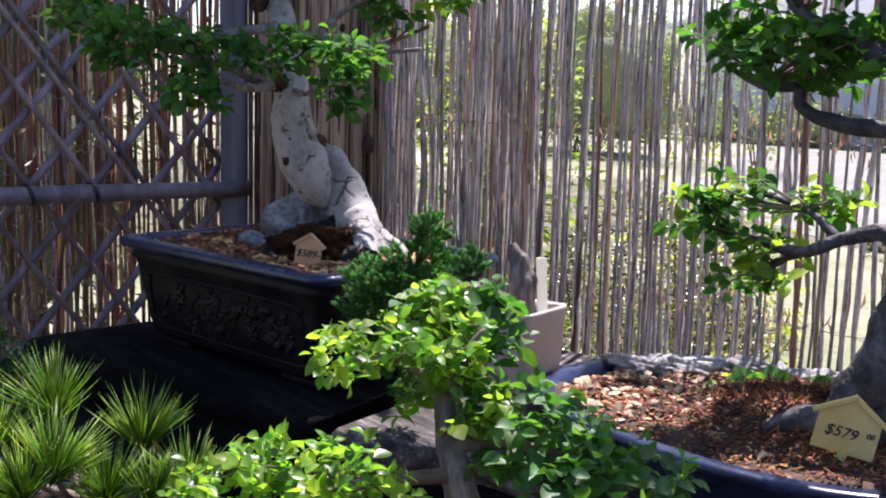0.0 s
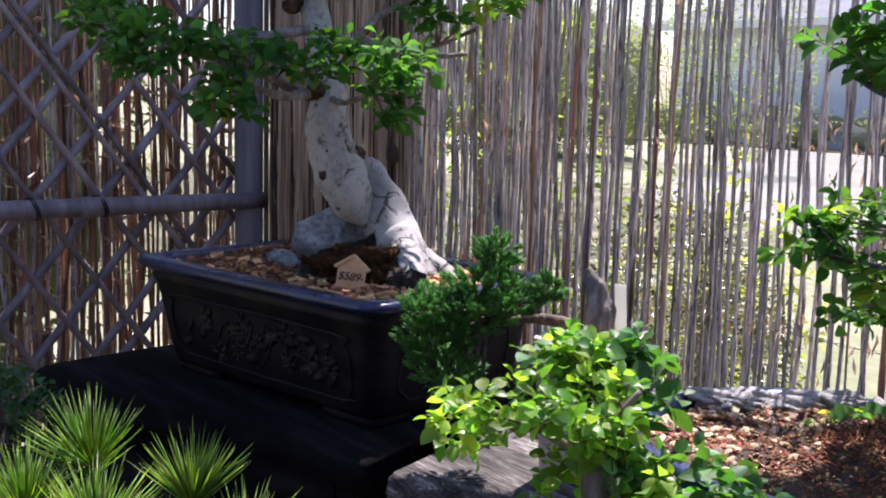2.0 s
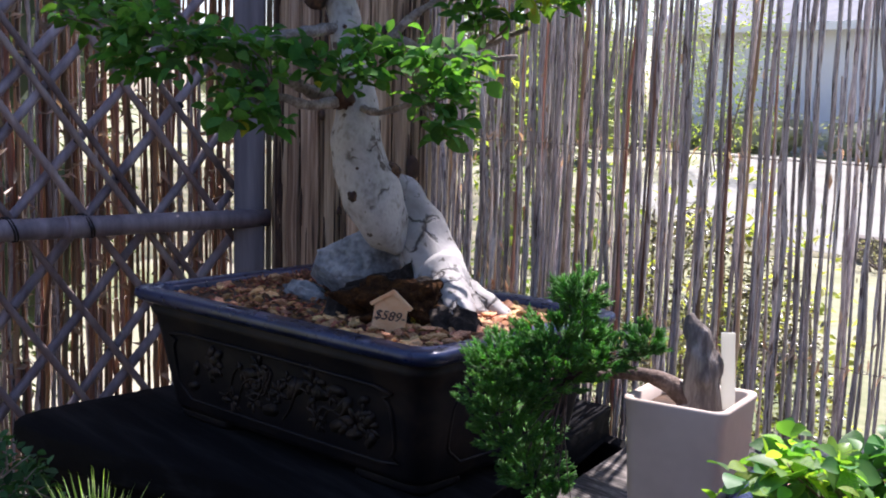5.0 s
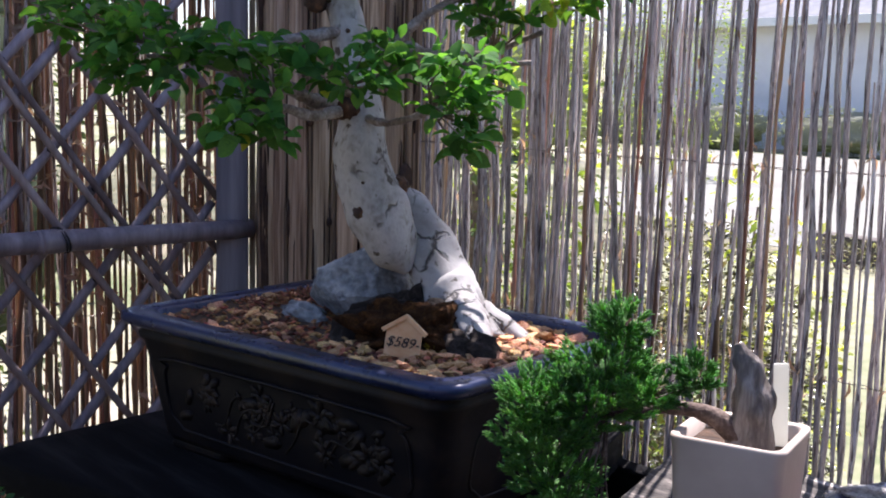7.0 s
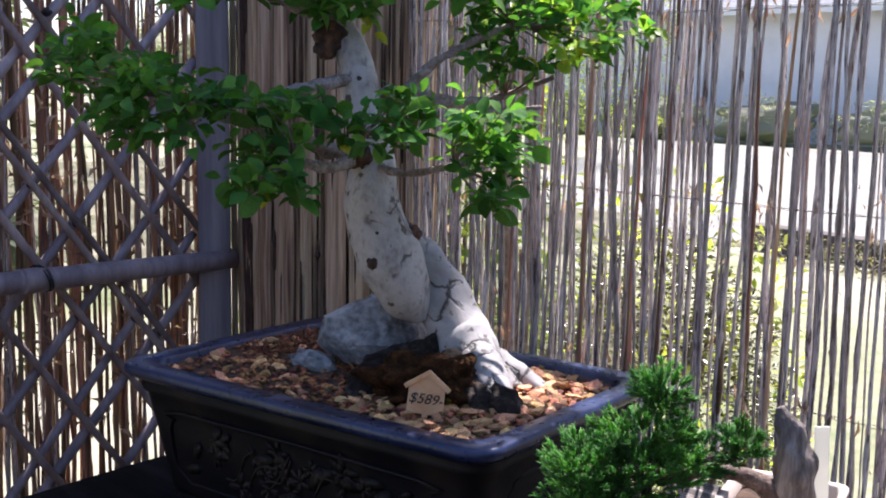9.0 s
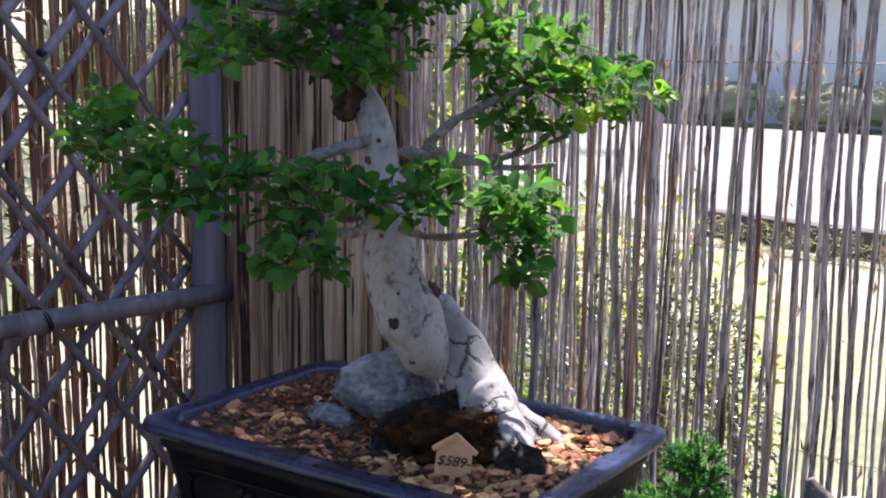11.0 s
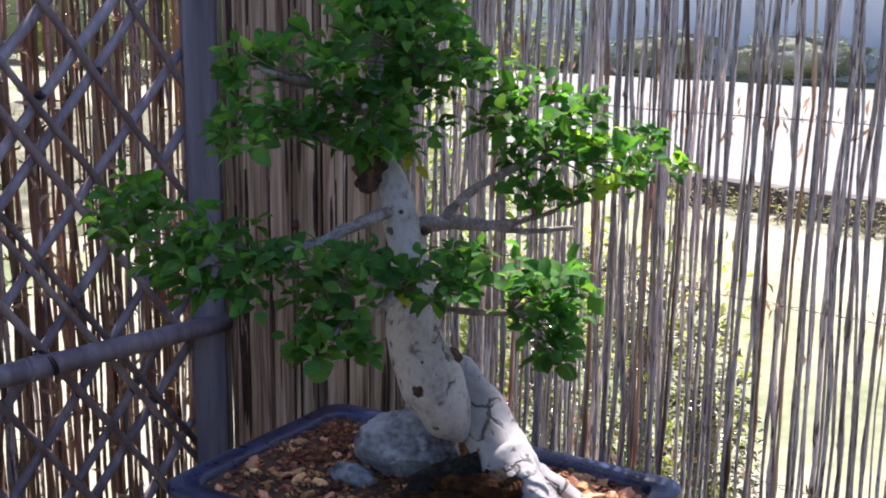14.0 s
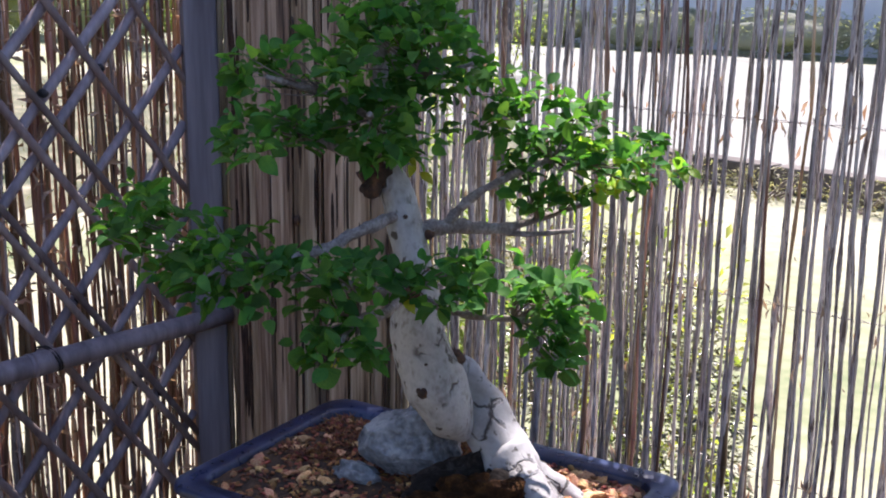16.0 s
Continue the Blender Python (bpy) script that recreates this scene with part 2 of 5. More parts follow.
M_INK = surf("black_ink", [(0.012, 0.010, 0.012), (0.03, 0.026, 0.026)], 50, 0.6, 0.0)
M_PLASTIC = surf("white_plastic", [(0.80, 0.80, 0.77), (0.86, 0.86, 0.83)], 20, 0.4, 0.05, leaf=0.55, thru=(1.0, 1.0, 0.96))
M_OAKBARK = surf("grey_black_bark", [(0.015, 0.014, 0.016), (0.06, 0.057, 0.062), (0.17, 0.165, 0.175)], 30, 0.8, 1.0, fine=5, fine_mix=0.4, dist=0.008)
M_STUMP = surf("dark_stump", [(0.045, 0.034, 0.030), (0.15, 0.125, 0.11), (0.34, 0.30, 0.27)], 25, 0.85, 0.8, (3, 3, 0.5), dist=0.005)


# ---------------------------------------------------------------- mesh helpers
RIGHT, AWAY = Vector((0.761, 0.648, 0.0)), Vector((-0.648, 0.761, 0.0))


def mesh_ob(name, verts, faces, material, parent=None, label="", smooth=True):
    me = bpy.data.meshes.new(name)
    me.from_pydata([tuple(v) for v in verts], [], faces)
    me.materials.append(material)
    if smooth:
        me.polygons.foreach_set("use_smooth", [True] * len(me.polygons))
    ob = new(name, me)
    ob.parent = parent
    if label:
        tagged(ob, label)
    return ob


def part(name, bm, material, parent, label="", smooth=True):
    me = bpy.data.meshes.new(name)
    bm.normal_update()
    bm.to_mesh(me)
    bm.free()
    me.materials.append(material)
    if smooth:
        me.polygons.foreach_set("use_smooth", [True] * len(me.polygons))
    ob = new(name, me)
    ob.parent = parent
    if label:
        tagged(ob, label)
    return ob


def thing(name, label, category, group="", kind=""):
    return tagged(new(name), label, category, group, kind)


def spline(pts, n):
    """Catmull-Rom through rows of numbers, n steps a span."""
    p = [np.array(q, float) for q in pts]
    p = [2 * p[0] - p[1]] + p + [2 * p[-1] - p[-2]]
    out = []
    for i in range(1, len(p) - 2):
        for k in range(n):
            t = k / n
            a, b, c, d = p[i - 1], p[i], p[i + 1], p[i + 2]
            out.append(0.5 * (2 * b + (c - a) * t + (2 * a - 5 * b + 4 * c - d) * t * t + (3 * b - a - 3 * c + d) * t ** 3))
    out.append(p[-2])
    return out


def tube_data(rows, sides=8, steps=4, rough=0.0, freq=30.0, lobes=0.0, cap=True):
    """Verts and faces of a tapering tube; rows of (x, y, z, radius)."""
    path = spline(rows, steps) if steps > 1 else [np.array(r, float) for r in rows]
    verts, faces = [], []
    up = Vector((0.3, 0.2, 1)).normalized()
    prev = None
    for i, r in enumerate(path):
        a, b = path[max(0, i - 1)], path[min(len(path) - 1, i + 1)]
        d = Vector(b[:3] - a[:3]).normalized()
        if prev is None:
            x = d.cross(up if abs(d.dot(up)) < 0.95 else Vector((1, 0, 0))).normalized()
        else:
            x = (prev - d * prev.dot(d)).normalized()
        prev = x
        y = d.cross(x)
        c = Vector(r[:3])
        for k in range(sides):
            w = 2 * math.pi * k / sides
            o = x * math.cos(w) + y * math.sin(w)
            rad = max(r[3], 0.0003)
            if lobes:
                rad *= 1 + lobes * math.sin(3 * w + i * 0.25) * 0.5 + lobes * math.sin(5 * w - i * 0.2) * 0.4
            if rough:
                rad *= 1 + rough * noise.noise((c + o * rad) * freq)
            verts.append(c + o * rad)
    n = len(path)
    for i in range(n - 1):
        for k in range(sides):
            j = (k + 1) % sides
            faces.append((i * sides + k, i * sides + j, (i + 1) * sides + j, (i + 1) * sides + k))
    if cap:
        faces.append(tuple(range(sides - 1, -1, -1)))
        faces.append(tuple((n - 1) * sides + k for k in range(sides)))
    return verts, faces


def tube(name, rows, material, parent=None, label="", **k):
    v, f = tube_data(rows, **k)
    return mesh_ob(name, v, f, material, parent, label)


def merge(lots):
    verts, faces = [], []
    for v, f in lots:
        o = len(verts)
        verts += list(v)
        faces += [tuple(i + o for i in q) for q in f]
    return verts, faces


def rrect(hx, hy, r, z, n=5):
    pts = []
    for cx, cy, a0 in ((hx - r, hy - r, 0), (r - hx, hy - r, 90), (r - hx, r - hy, 180), (hx - r, r - hy, 270)):
        for i in range(n + 1):
            a = radians(a0 + 90 * i / n)
            pts.append((cx + r * math.cos(a), cy + r * math.sin(a), z))
    return pts


def loft(rings, close_bottom=True, close_top=False):
    n = len(rings[0])
    verts = [p for r in rings for p in r]
    faces = []
    for i in range(len(rings) - 1):
        for k in range(n):
            j = (k + 1) % n
            faces.append((i * n + k, i * n + j, (i + 1) * n + j, (i + 1) * n + k))
    if close_bottom:
        faces.append(tuple(range(n - 1, -1, -1)))
    if close_top:
        faces.append(tuple((len(rings) - 1) * n + k for k in range(n)))
    return verts, faces


def box_bm(bm, size, m, bevel=0.0):
    g = bmesh.ops.create_cube(bm, size=1.0, matrix=m @ Matrix.Diagonal((*size, 1)))
    if bevel:
        es = {e for v in g["verts"] for e in v.link_edges}
        bmesh.ops.bevel(bm, geom=list(es), offset=bevel, segments=2, affect="EDGES", profile=0.6)


def box_part(name, size, m, material, parent, label="", bevel=0.002):
    bm = bmesh.new()
    box_bm(bm, size, m, bevel)
    return part(name, bm, material, parent, label, smooth=False)


def blob_bm(rx, ry, rz, amp, freq, seed, sub=3, flat=None):
    bm = bmesh.new()
    bmesh.ops.create_icosphere(bm, subdivisions=sub, radius=1.0)
    off = Vector((seed * 3.1, seed * 1.7, seed * 2.3))
    for v in bm.verts:
        k = 1 + amp * noise.noise(v.co * freq + off) + amp * 0.5 * noise.noise(v.co * freq * 2.3 + off)
        v.co = Vector((v.co.x * rx, v.co.y * ry, v.co.z * rz)) * k
        if flat is not None and v.co.z < flat:
            v.co.z = flat
    return bm


def chip_mesh(name, seed, material, flat=0.5):
    """A small angular chip about 1 long."""
    rng = random.Random(seed)
    bm = bmesh.new()
    bmesh.ops.create_icosphere(bm, subdivisions=1, radius=0.5)
    for v in bm.verts:
        v.co = Vector((v.co.x * 1.0, v.co.y * rng.uniform(0.45, 0.8), v.co.z * flat * 0.6)) * rng.uniform(0.72, 1.15)
    me = bpy.data.meshes.new(name)
    bm.to_mesh(me)
    bm.free()
    me.materials.append(material)
    return me


def leaf_data(width=0.55, fold=0.18, curl=0.25, rows=5):
    """A leaf of length 1 along +y from the origin, its face up."""
    prof = [0.12, 0.66, 0.98, 0.95, 0.66, 0.08] if rows == 5 else [0.1, 1.0, 0.06]
    verts, faces = [], []
    for i, w in enumerate(prof):
        t = i / (len(prof) - 1)
        z = -curl * (t - 0.3) ** 2
        for s in (-1, 0, 1):
            verts.append((s * w * width / 2, t, z + abs(s) * fold * w * 0.5))
    for i in range(len(prof) - 1):
        for k in range(2):
            a = i * 3 + k
            faces.append((a, a + 1, a + 4, a + 3))
    return verts, faces


def leaf_meshes(name, material, n=4, seed=0, width=0.55):
    rng = random.Random(seed)
    out = []
    for i in range(n):
        v, f = leaf_data(width * rng.uniform(0.85, 1.15), rng.uniform(0.08, 0.4), rng.uniform(0.1, 0.6))
        me = bpy.data.meshes.new(name)
        me.from_pydata(v, [], f)
        me.materials.append(material)
        me.polygons.foreach_set("use_smooth", [True] * len(me.polygons))
        out.append(me)
    return out


def leaf_pose(rng, place, out, size, up=0.75):
    """A leaf that grows outwards and faces mostly up."""
    d = Vector((out.x + rng.gauss(0, 0.55), out.y + rng.gauss(0, 0.55), out.z * 0.6 + rng.gauss(-0.15, 0.35)))
    d.normalize()
    nrm = Vector((rng.gauss(0, 0.5), rng.gauss(0, 0.5), up + rng.gauss(0, 0.25)))
    x = d.cross(nrm).normalized()
    z = x.cross(d)
    m = Matrix((x, d, z)).transposed().to_4x4()
    return Matrix.Translation(place) @ m @ Matrix.Scale(size, 4)


def foliage(parent, pads, singles, n_per, size, meshes, mass_mat, seed, name="foliage_pad", up=0.75, width=0.60):
    """Pads of leaves: rows of (centre, radius right, radius up, radius away, share). A share of leaves are
    objects of their own, the rest one mesh a pad; they sit in whorls on short shoots."""
    rng = random.Random(seed)
    made = []
    for c, rr, ru, ra, share in pads:
        c = Vector(c)
        lots, own, tips = [], [], []
        count, total = 0, int(n_per * share)
        while count < total:
            while True:
                q = Vector((rng.uniform(-1, 1), rng.uniform(-1, 1), rng.uniform(-1, 1)))
                if 0.15 < q.length < 1 and rng.random() < 0.30 + 0.70 * q.length:
                    break
            lump = 1 + 0.40 * noise.noise(q * 1.6 + Vector((seed, rr * 90, 0)))
            q = q * lump
            p = c + RIGHT * q.x * rr + AWAY * q.y * ra + Vector((0, 0, q.z * ru))
            out = (RIGHT * q.x + AWAY * q.y + Vector((0, 0, 0.4 * q.z)))
            axis = (out * 0.8 + Vector((rng.gauss(0, 0.4), rng.gauss(0, 0.4), 0.45 + rng.gauss(0, 0.3)))).normalized()
            side = axis.orthogonal().normalized()
            cross = axis.cross(side)
            turn, n_here = rng.uniform(0, 6.28), rng.randint(4, 8)
            for k in range(n_here):                       # a whorl of leaves along one shoot
                a = turn + 2.4 * k
                way = side * math.cos(a) + cross * math.sin(a) + axis * (0.25 + 0.9 * k / n_here)
                big = size * rng.uniform(0.7, 1.2) * (1.1 - 0.5 * k / n_here)
                place = p + axis * size * 1.1 * (k / n_here - 0.4) + way * size * 0.08
                m = leaf_pose(rng, place, way * 1.6, big, up)
                if count < singles:
                    own.append(m)
                else:
                    v, f = leaf_data(width * rng.uniform(0.85, 1.2), rng.uniform(0.08, 0.4), rng.uniform(0.1, 0.6), 5)
                    lots.append(([m @ Vector(w) for w in v], f))
                count += 1
            tips.append(p)
        v, f = merge(lots)
        pad = mesh_ob(name, v, f, mass_mat, parent)
        for m in own:
            lf = new("leaf", rng.choice(meshes))
            lf.matrix_world = m
            lf.parent = pad
        made.append((pad, c, tips, rng))
    return made


def twigs(parent, start, tips, rng, n, r=0.0012, name="twigs", material=None):
    """Fine twigs that fork from a branch's end to the leaves of a pad."""
    lots = []
    start = Vector(start)
    for p in rng.sample(tips, min(n, len(tips))):
        mid = start.lerp(p, 0.5) + Vector((rng.gauss(0, 0.006), rng.gauss(0, 0.006), rng.gauss(0.0, 0.006)))
        lots.append(tube_data([(*start, r * 1.2), (*mid, r * 0.8), (*p, r * 0.45)], sides=5, steps=2))
    v, f = merge(lots)
    return tagged(mesh_ob("twig_spray", v, f, material or M_TWIG, parent), kind="stuff")


def spikes(rng, origins, length, width, sides=3):
    """Many thin needles; origins are rows of (place, direction)."""
    verts, faces = [], []
    for p, d in origins:
        d = d.normalized()
        x = d.orthogonal().normalized()
        y = d.cross(x)
        L, w = length * rng.uniform(0.7, 1.2), width * rng.uniform(0.8, 1.2)
        o = len(verts)
        a0 = rng.uniform(0, 6.28)
        for k in range(sides):
            a = a0 + 2 * math.pi * k / sides
            verts.append(p + (x * math.cos(a) + y * math.sin(a)) * w)
        mid = p + d * L * 0.7
        for k in range(sides):
            a = a0 + 2 * math.pi * k / sides
            verts.append(mid + (x * math.cos(a) + y * math.sin(a)) * w * 0.8)
        verts.append(p + d * L)
        for k in range(sides):
            j = (k + 1) % sides
            faces.append((o + k, o + j, o + sides + j, o + sides + k))
            faces.append((o + sides + k, o + sides + j, o + 2 * sides))
    return verts, faces


def lettering(name, text, size, m, parent, material, thick=0.0006, shear=0.2):
    cu = bpy.data.curves.new(name, "FONT")
    cu.body, cu.size, cu.extrude, cu.shear = text, size, thick, shear
    cu.align_x, cu.align_y = "CENTER", "CENTER"
    tmp = bpy.data.objects.new(name, cu)
    me = bpy.data.meshes.new_from_object(tmp)
    bpy.data.objects.remove(tmp)
    me.materials.append(material)
    ob = new(name, me)
    ob.matrix_world = m
    ob.parent = parent
    return ob

# ---------------------------------------------------------------- ground and distance
M_GROUND = surf("dry_ground", [(0.085, 0.12, 0.035), (0.19, 0.20, 0.10), (0.28, 0.265, 0.18), (0.36, 0.335, 0.265)], 0.35, 0.95, 0.4, fine=30, fine_mix=0.3, dist=0.02)
M_BORDER = surf("old_timber_edging", [(0.05, 0.040, 0.032), (0.09, 0.073, 0.058), (0.15, 0.125, 0.10)], 3, 0.85, 0.5, dist=0.01)
M_WALLP = surf("pale_render", [(0.70, 0.69, 0.70), (0.76, 0.75, 0.76), (0.80, 0.79, 0.80)], 1.2, 0.85, 0.2, dist=0.01)
M_ROOF = surf("grey_shingle", [(0.10, 0.11, 0.13), (0.17, 0.18, 0.20)], 3, 0.8, 0.4, dist=0.01)
M_TRIM = surf("white_paint", [(0.70, 0.70, 0.68), (0.80, 0.80, 0.78)], 3, 0.5, 0.05)
M_GLASS = surf("dark_window", [(0.02, 0.025, 0.03), (0.05, 0.06, 0.07)], 2, 0.08, 0.0)
M_HEDGE = surf("hedge_leaves", [(0.05, 0.07, 0.045), (0.07, 0.095, 0.055), (0.09, 0.115, 0.06)], 2, 0.8, 0.0, island=0.22, leaf=0.3)
M_SHRUB = surf("shrub_leaves", [(0.13, 0.13, 0.08), (0.22, 0.20, 0.13), (0.34, 0.30, 0.22)], 3, 0.7, 0.0, island=0.6, leaf=0.4, thru=(1.6, 1.7, 0.8))

M_AIRY = surf("airy_leaves", [(0.09, 0.13, 0.04), (0.17, 0.22, 0.06), (0.28, 0.32, 0.10)], 0.8, 0.55, 0.0, island=0.5, leaf=0.5)
M_WEED = surf("weed_leaves", [(0.17, 0.20, 0.05), (0.30, 0.33, 0.08), (0.45, 0.46, 0.15)], 3, 0.55, 0.0, island=0.5, leaf=0.5)
M_DARKSHRUB = surf("glossy_shrub_leaves", [(0.03, 0.032, 0.018), (0.065, 0.060, 0.034), (0.13, 0.11, 0.07)], 3, 0.25, 0.0, island=0.6, leaf=0.3, spec=0.8)
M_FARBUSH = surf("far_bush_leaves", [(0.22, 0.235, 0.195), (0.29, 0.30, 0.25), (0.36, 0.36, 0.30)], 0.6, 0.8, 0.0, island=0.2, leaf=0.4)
M_WEEDS = surf("weedy_turf", [(0.035, 0.04, 0.02), (0.075, 0.08, 0.035), (0.15, 0.135, 0.075), (0.30, 0.26, 0.18)], 2.2, 0.95, 0.5, fine=14, fine_mix=0.4, dist=0.02)
bm = bmesh.new()
bmesh.ops.create_grid(bm, x_segments=60, y_segments=60, size=400)
for v in bm.verts:
    v.co.z = 0.0 if v.co.length < 60 else noise.noise(v.co * 0.01) * 1.5
tagged(part("ground", bm, M_GROUND, None, "sunlit dry lawn and pale bare earth", smooth=True), category="ground", kind="structure")

# rough weedy turf beyond the screens, on the paler dry earth
def turf(label, c, rx, ry, seed, n=300):
    rows = []
    for i in range(n):
        a = 2 * math.pi * i / n
        k = 1 + 0.28 * noise.noise(Vector((math.cos(a) * 1.6, math.sin(a) * 1.6, seed))) + 0.22 * noise.noise(Vector((math.cos(a) * 8, math.sin(a) * 8, seed))) + 0.09 * noise.noise(Vector((math.cos(a) * 24, math.sin(a) * 24, seed)))
        rows.append((c[0] + rx * k * math.cos(a), c[1] + ry * k * math.sin(a), 0.006))
    v = [(c[0], c[1], 0.03)] + [(c[0] + (p[0] - c[0]) * 0.9, c[1] + (p[1] - c[1]) * 0.9, 0.025) for p in rows] + rows
    f = [(0, 1 + i, 1 + (i + 1) % n) for i in range(n)] + [(1 + i, 1 + n + i, 1 + n + (i + 1) % n, 1 + (i + 1) % n) for i in range(n)]
    t = tagged(mesh_ob("turf", v, f, M_WEEDS, None), label, "turf", kind="structure")
    rng = random.Random(seed)
    lots = []
    for i in range(2600):                                 # grass and weed blades
        a, q = rng.uniform(0, 6.28), math.sqrt(rng.random()) * 1.15
        p = Vector((c[0] + rx * q * math.cos(a), c[1] + ry * q * math.sin(a), 0.02))
        m = leaf_pose(rng, p, Vector((0, 0, 2.5)), rng.uniform(0.03, 0.09), 0.1)
        lv, lf = leaf_data(0.2, 0.2, 0.5, 3)
        lots.append(([m @ Vector(w) for w in lv], lf))
    v, f = merge(lots)
    tagged(mesh_ob("blades", v, f, M_SHRUB, t), kind="stuff")


turf("wide patch of rough weedy turf", (-12.5, 7.0), 6.2, 4.6, 3)
turf("small patch of weeds and dry grass", (-4.8, 4.4), 1.2, 1.2, 5)

# the yard's dark mulch, and unseen plank walls added behind the walk against sky light
M_MULCH = surf("dark_mulch", [(0.03, 0.022, 0.017), (0.07, 0.052, 0.04), (0.12, 0.09, 0.07)], 12, 0.95, 0.8, dist=0.02)
M_PLANK = surf("stained_planks", [(0.07, 0.055, 0.045), (0.13, 0.10, 0.08), (0.18, 0.145, 0.115)], 4, 0.8, 0.4, (5, 5, 0.4))
box = bmesh.new()
box_bm(box, (5.2, 4.4, 0.02), pose(0.4, -0.9, 0.0), 0.0)
tagged(part("pavement", box, M_MULCH, None, "dark bark mulch underfoot", smooth=False), category="ground", kind="structure")
for nm, sz, at in (("wall_south", (5.2, 0.05, 2.3), pose(0.4, -3.1, 1.15)), ("wall_east", (0.05, 4.4, 2.3), pose(3.0, -0.9, 1.15))):
    box = bmesh.new()
    box_bm(box, sz, at, 0.004)
    tagged(part(nm, box, M_PLANK, None, "unseen plain dark stained plank fence that holds back sky light", smooth=False), category="wall", kind="structure")

# the pale concrete drive in front of the house
M_DRIVE = surf("pale_concrete", [(0.175, 0.175, 0.15), (0.21, 0.21, 0.18), (0.245, 0.24, 0.21)], 0.8, 0.9, 0.3, fine=25, dist=0.01)
v = [(-9.5, 9.5, 0.012), (-5.2, 8.95, 0.012), (9, 7.4, 0.012), (9, 24.2, 0.012), (-19, 24.2, 0.012)]
tagged(mesh_ob("road", v + [(p[0], p[1], -0.05) for p in v], [(0, 1, 2, 3, 4)] + [(i, 5 + i, 5 + (i + 1) % 5, (i + 1) % 5) for i in range(5)], M_DRIVE, None, smooth=False), "pale sunlit concrete drive before the house", "drive", kind="structure")

# low timber edging that runs across the lawn
edging = thing("timber_edging", "low dark timber edging across the sunlit lawn", "edging", kind="structure")
for i in range(9):
    x = -5.75 + 1.25 * i
    y = 8.82 - 0.14 * i
    box_part("sleeper", (1.22, 0.2, 0.22), pose(x + 0.6, y, 0.108, 0, random.uniform(-0.5, 0.5), -6.4 + random.uniform(-0.5, 0.5)), M_BORDER, edging, bevel=0.02)

# the house across the lawn
house = thing("house", "single-storey pale rendered house with white fascia and grey roof", "house")
def wall_piece(x0, x1, z0, z1, name="wall"):
    box_part(name, (x1 - x0, 0.25, z1 - z0), pose((x0 + x1) / 2, 27.0, (z0 + z1) / 2), M_WALLP, house, bevel=0.01)
WINS = [(-5.6, -3.4, 0.9, 2.1), (-1.6, -0.6, 0.0, 2.1)]
x = -24.0
for a, b, z0, z1 in WINS:
    wall_piece(x, a, 0, 3.3)
    if z0 > 0:
        wall_piece(a, b, 0, z0)
    wall_piece(a, b, z1, 3.3)
    x = b
wall_piece(x, 2.0, 0, 3.3)
for a, b, z0, z1 in WINS:
    nm = "window" if z0 > 0 else "door"
    w = box_part(nm, (b - a, 0.06, z1 - z0), pose((a + b) / 2, 27.05, (z0 + z1) / 2), M_GLASS, house, bevel=0.004)
    for k, (sx, sz, px, pz) in enumerate(((b - a + 0.1, 0.08, 0, (z1 - z0) / 2), (b - a + 0.1, 0.08, 0, (z0 - z1) / 2), (0.08, z1 - z0, (b - a) / 2, 0), (0.08, z1 - z0, (a - b) / 2, 0), (0.05, z1 - z0, 0, 0))):
        box_part("frame", (sx, 0.1, sz), pose((a + b) / 2 + px, 26.93, (z0 + z1) / 2 + pz), M_TRIM, w, bevel=0.005)
for nm, y, z in (("back_wall", 35.0, 1.65),):
    box_part(nm, (26.0, 0.25, 3.3), pose(-11, y, z), M_WALLP, house, bevel=0.01)
for xx in (-23.88, 1.88):
    box_part("side_wall", (0.25, 7.75, 3.3), pose(xx, 31.0, 1.65), M_WALLP, house, bevel=0.01)
rv = [(-24.8, 26.2, 3.35), (2.8, 26.2, 3.35), (2.8, 35.8, 3.35), (-24.8, 35.8, 3.35), (-22.5, 31.0, 5.2), (0.5, 31.0, 5.2)]
mesh_ob("roof", rv, [(0, 1, 5, 4), (1, 2, 5), (2, 3, 4, 5), (3, 0, 4), (3, 2, 1, 0)], M_ROOF, house, smooth=False)
box_part("fascia", (27.7, 0.06, 0.22), pose(-11, 26.17, 3.32), M_TRIM, house, bevel=0.01)


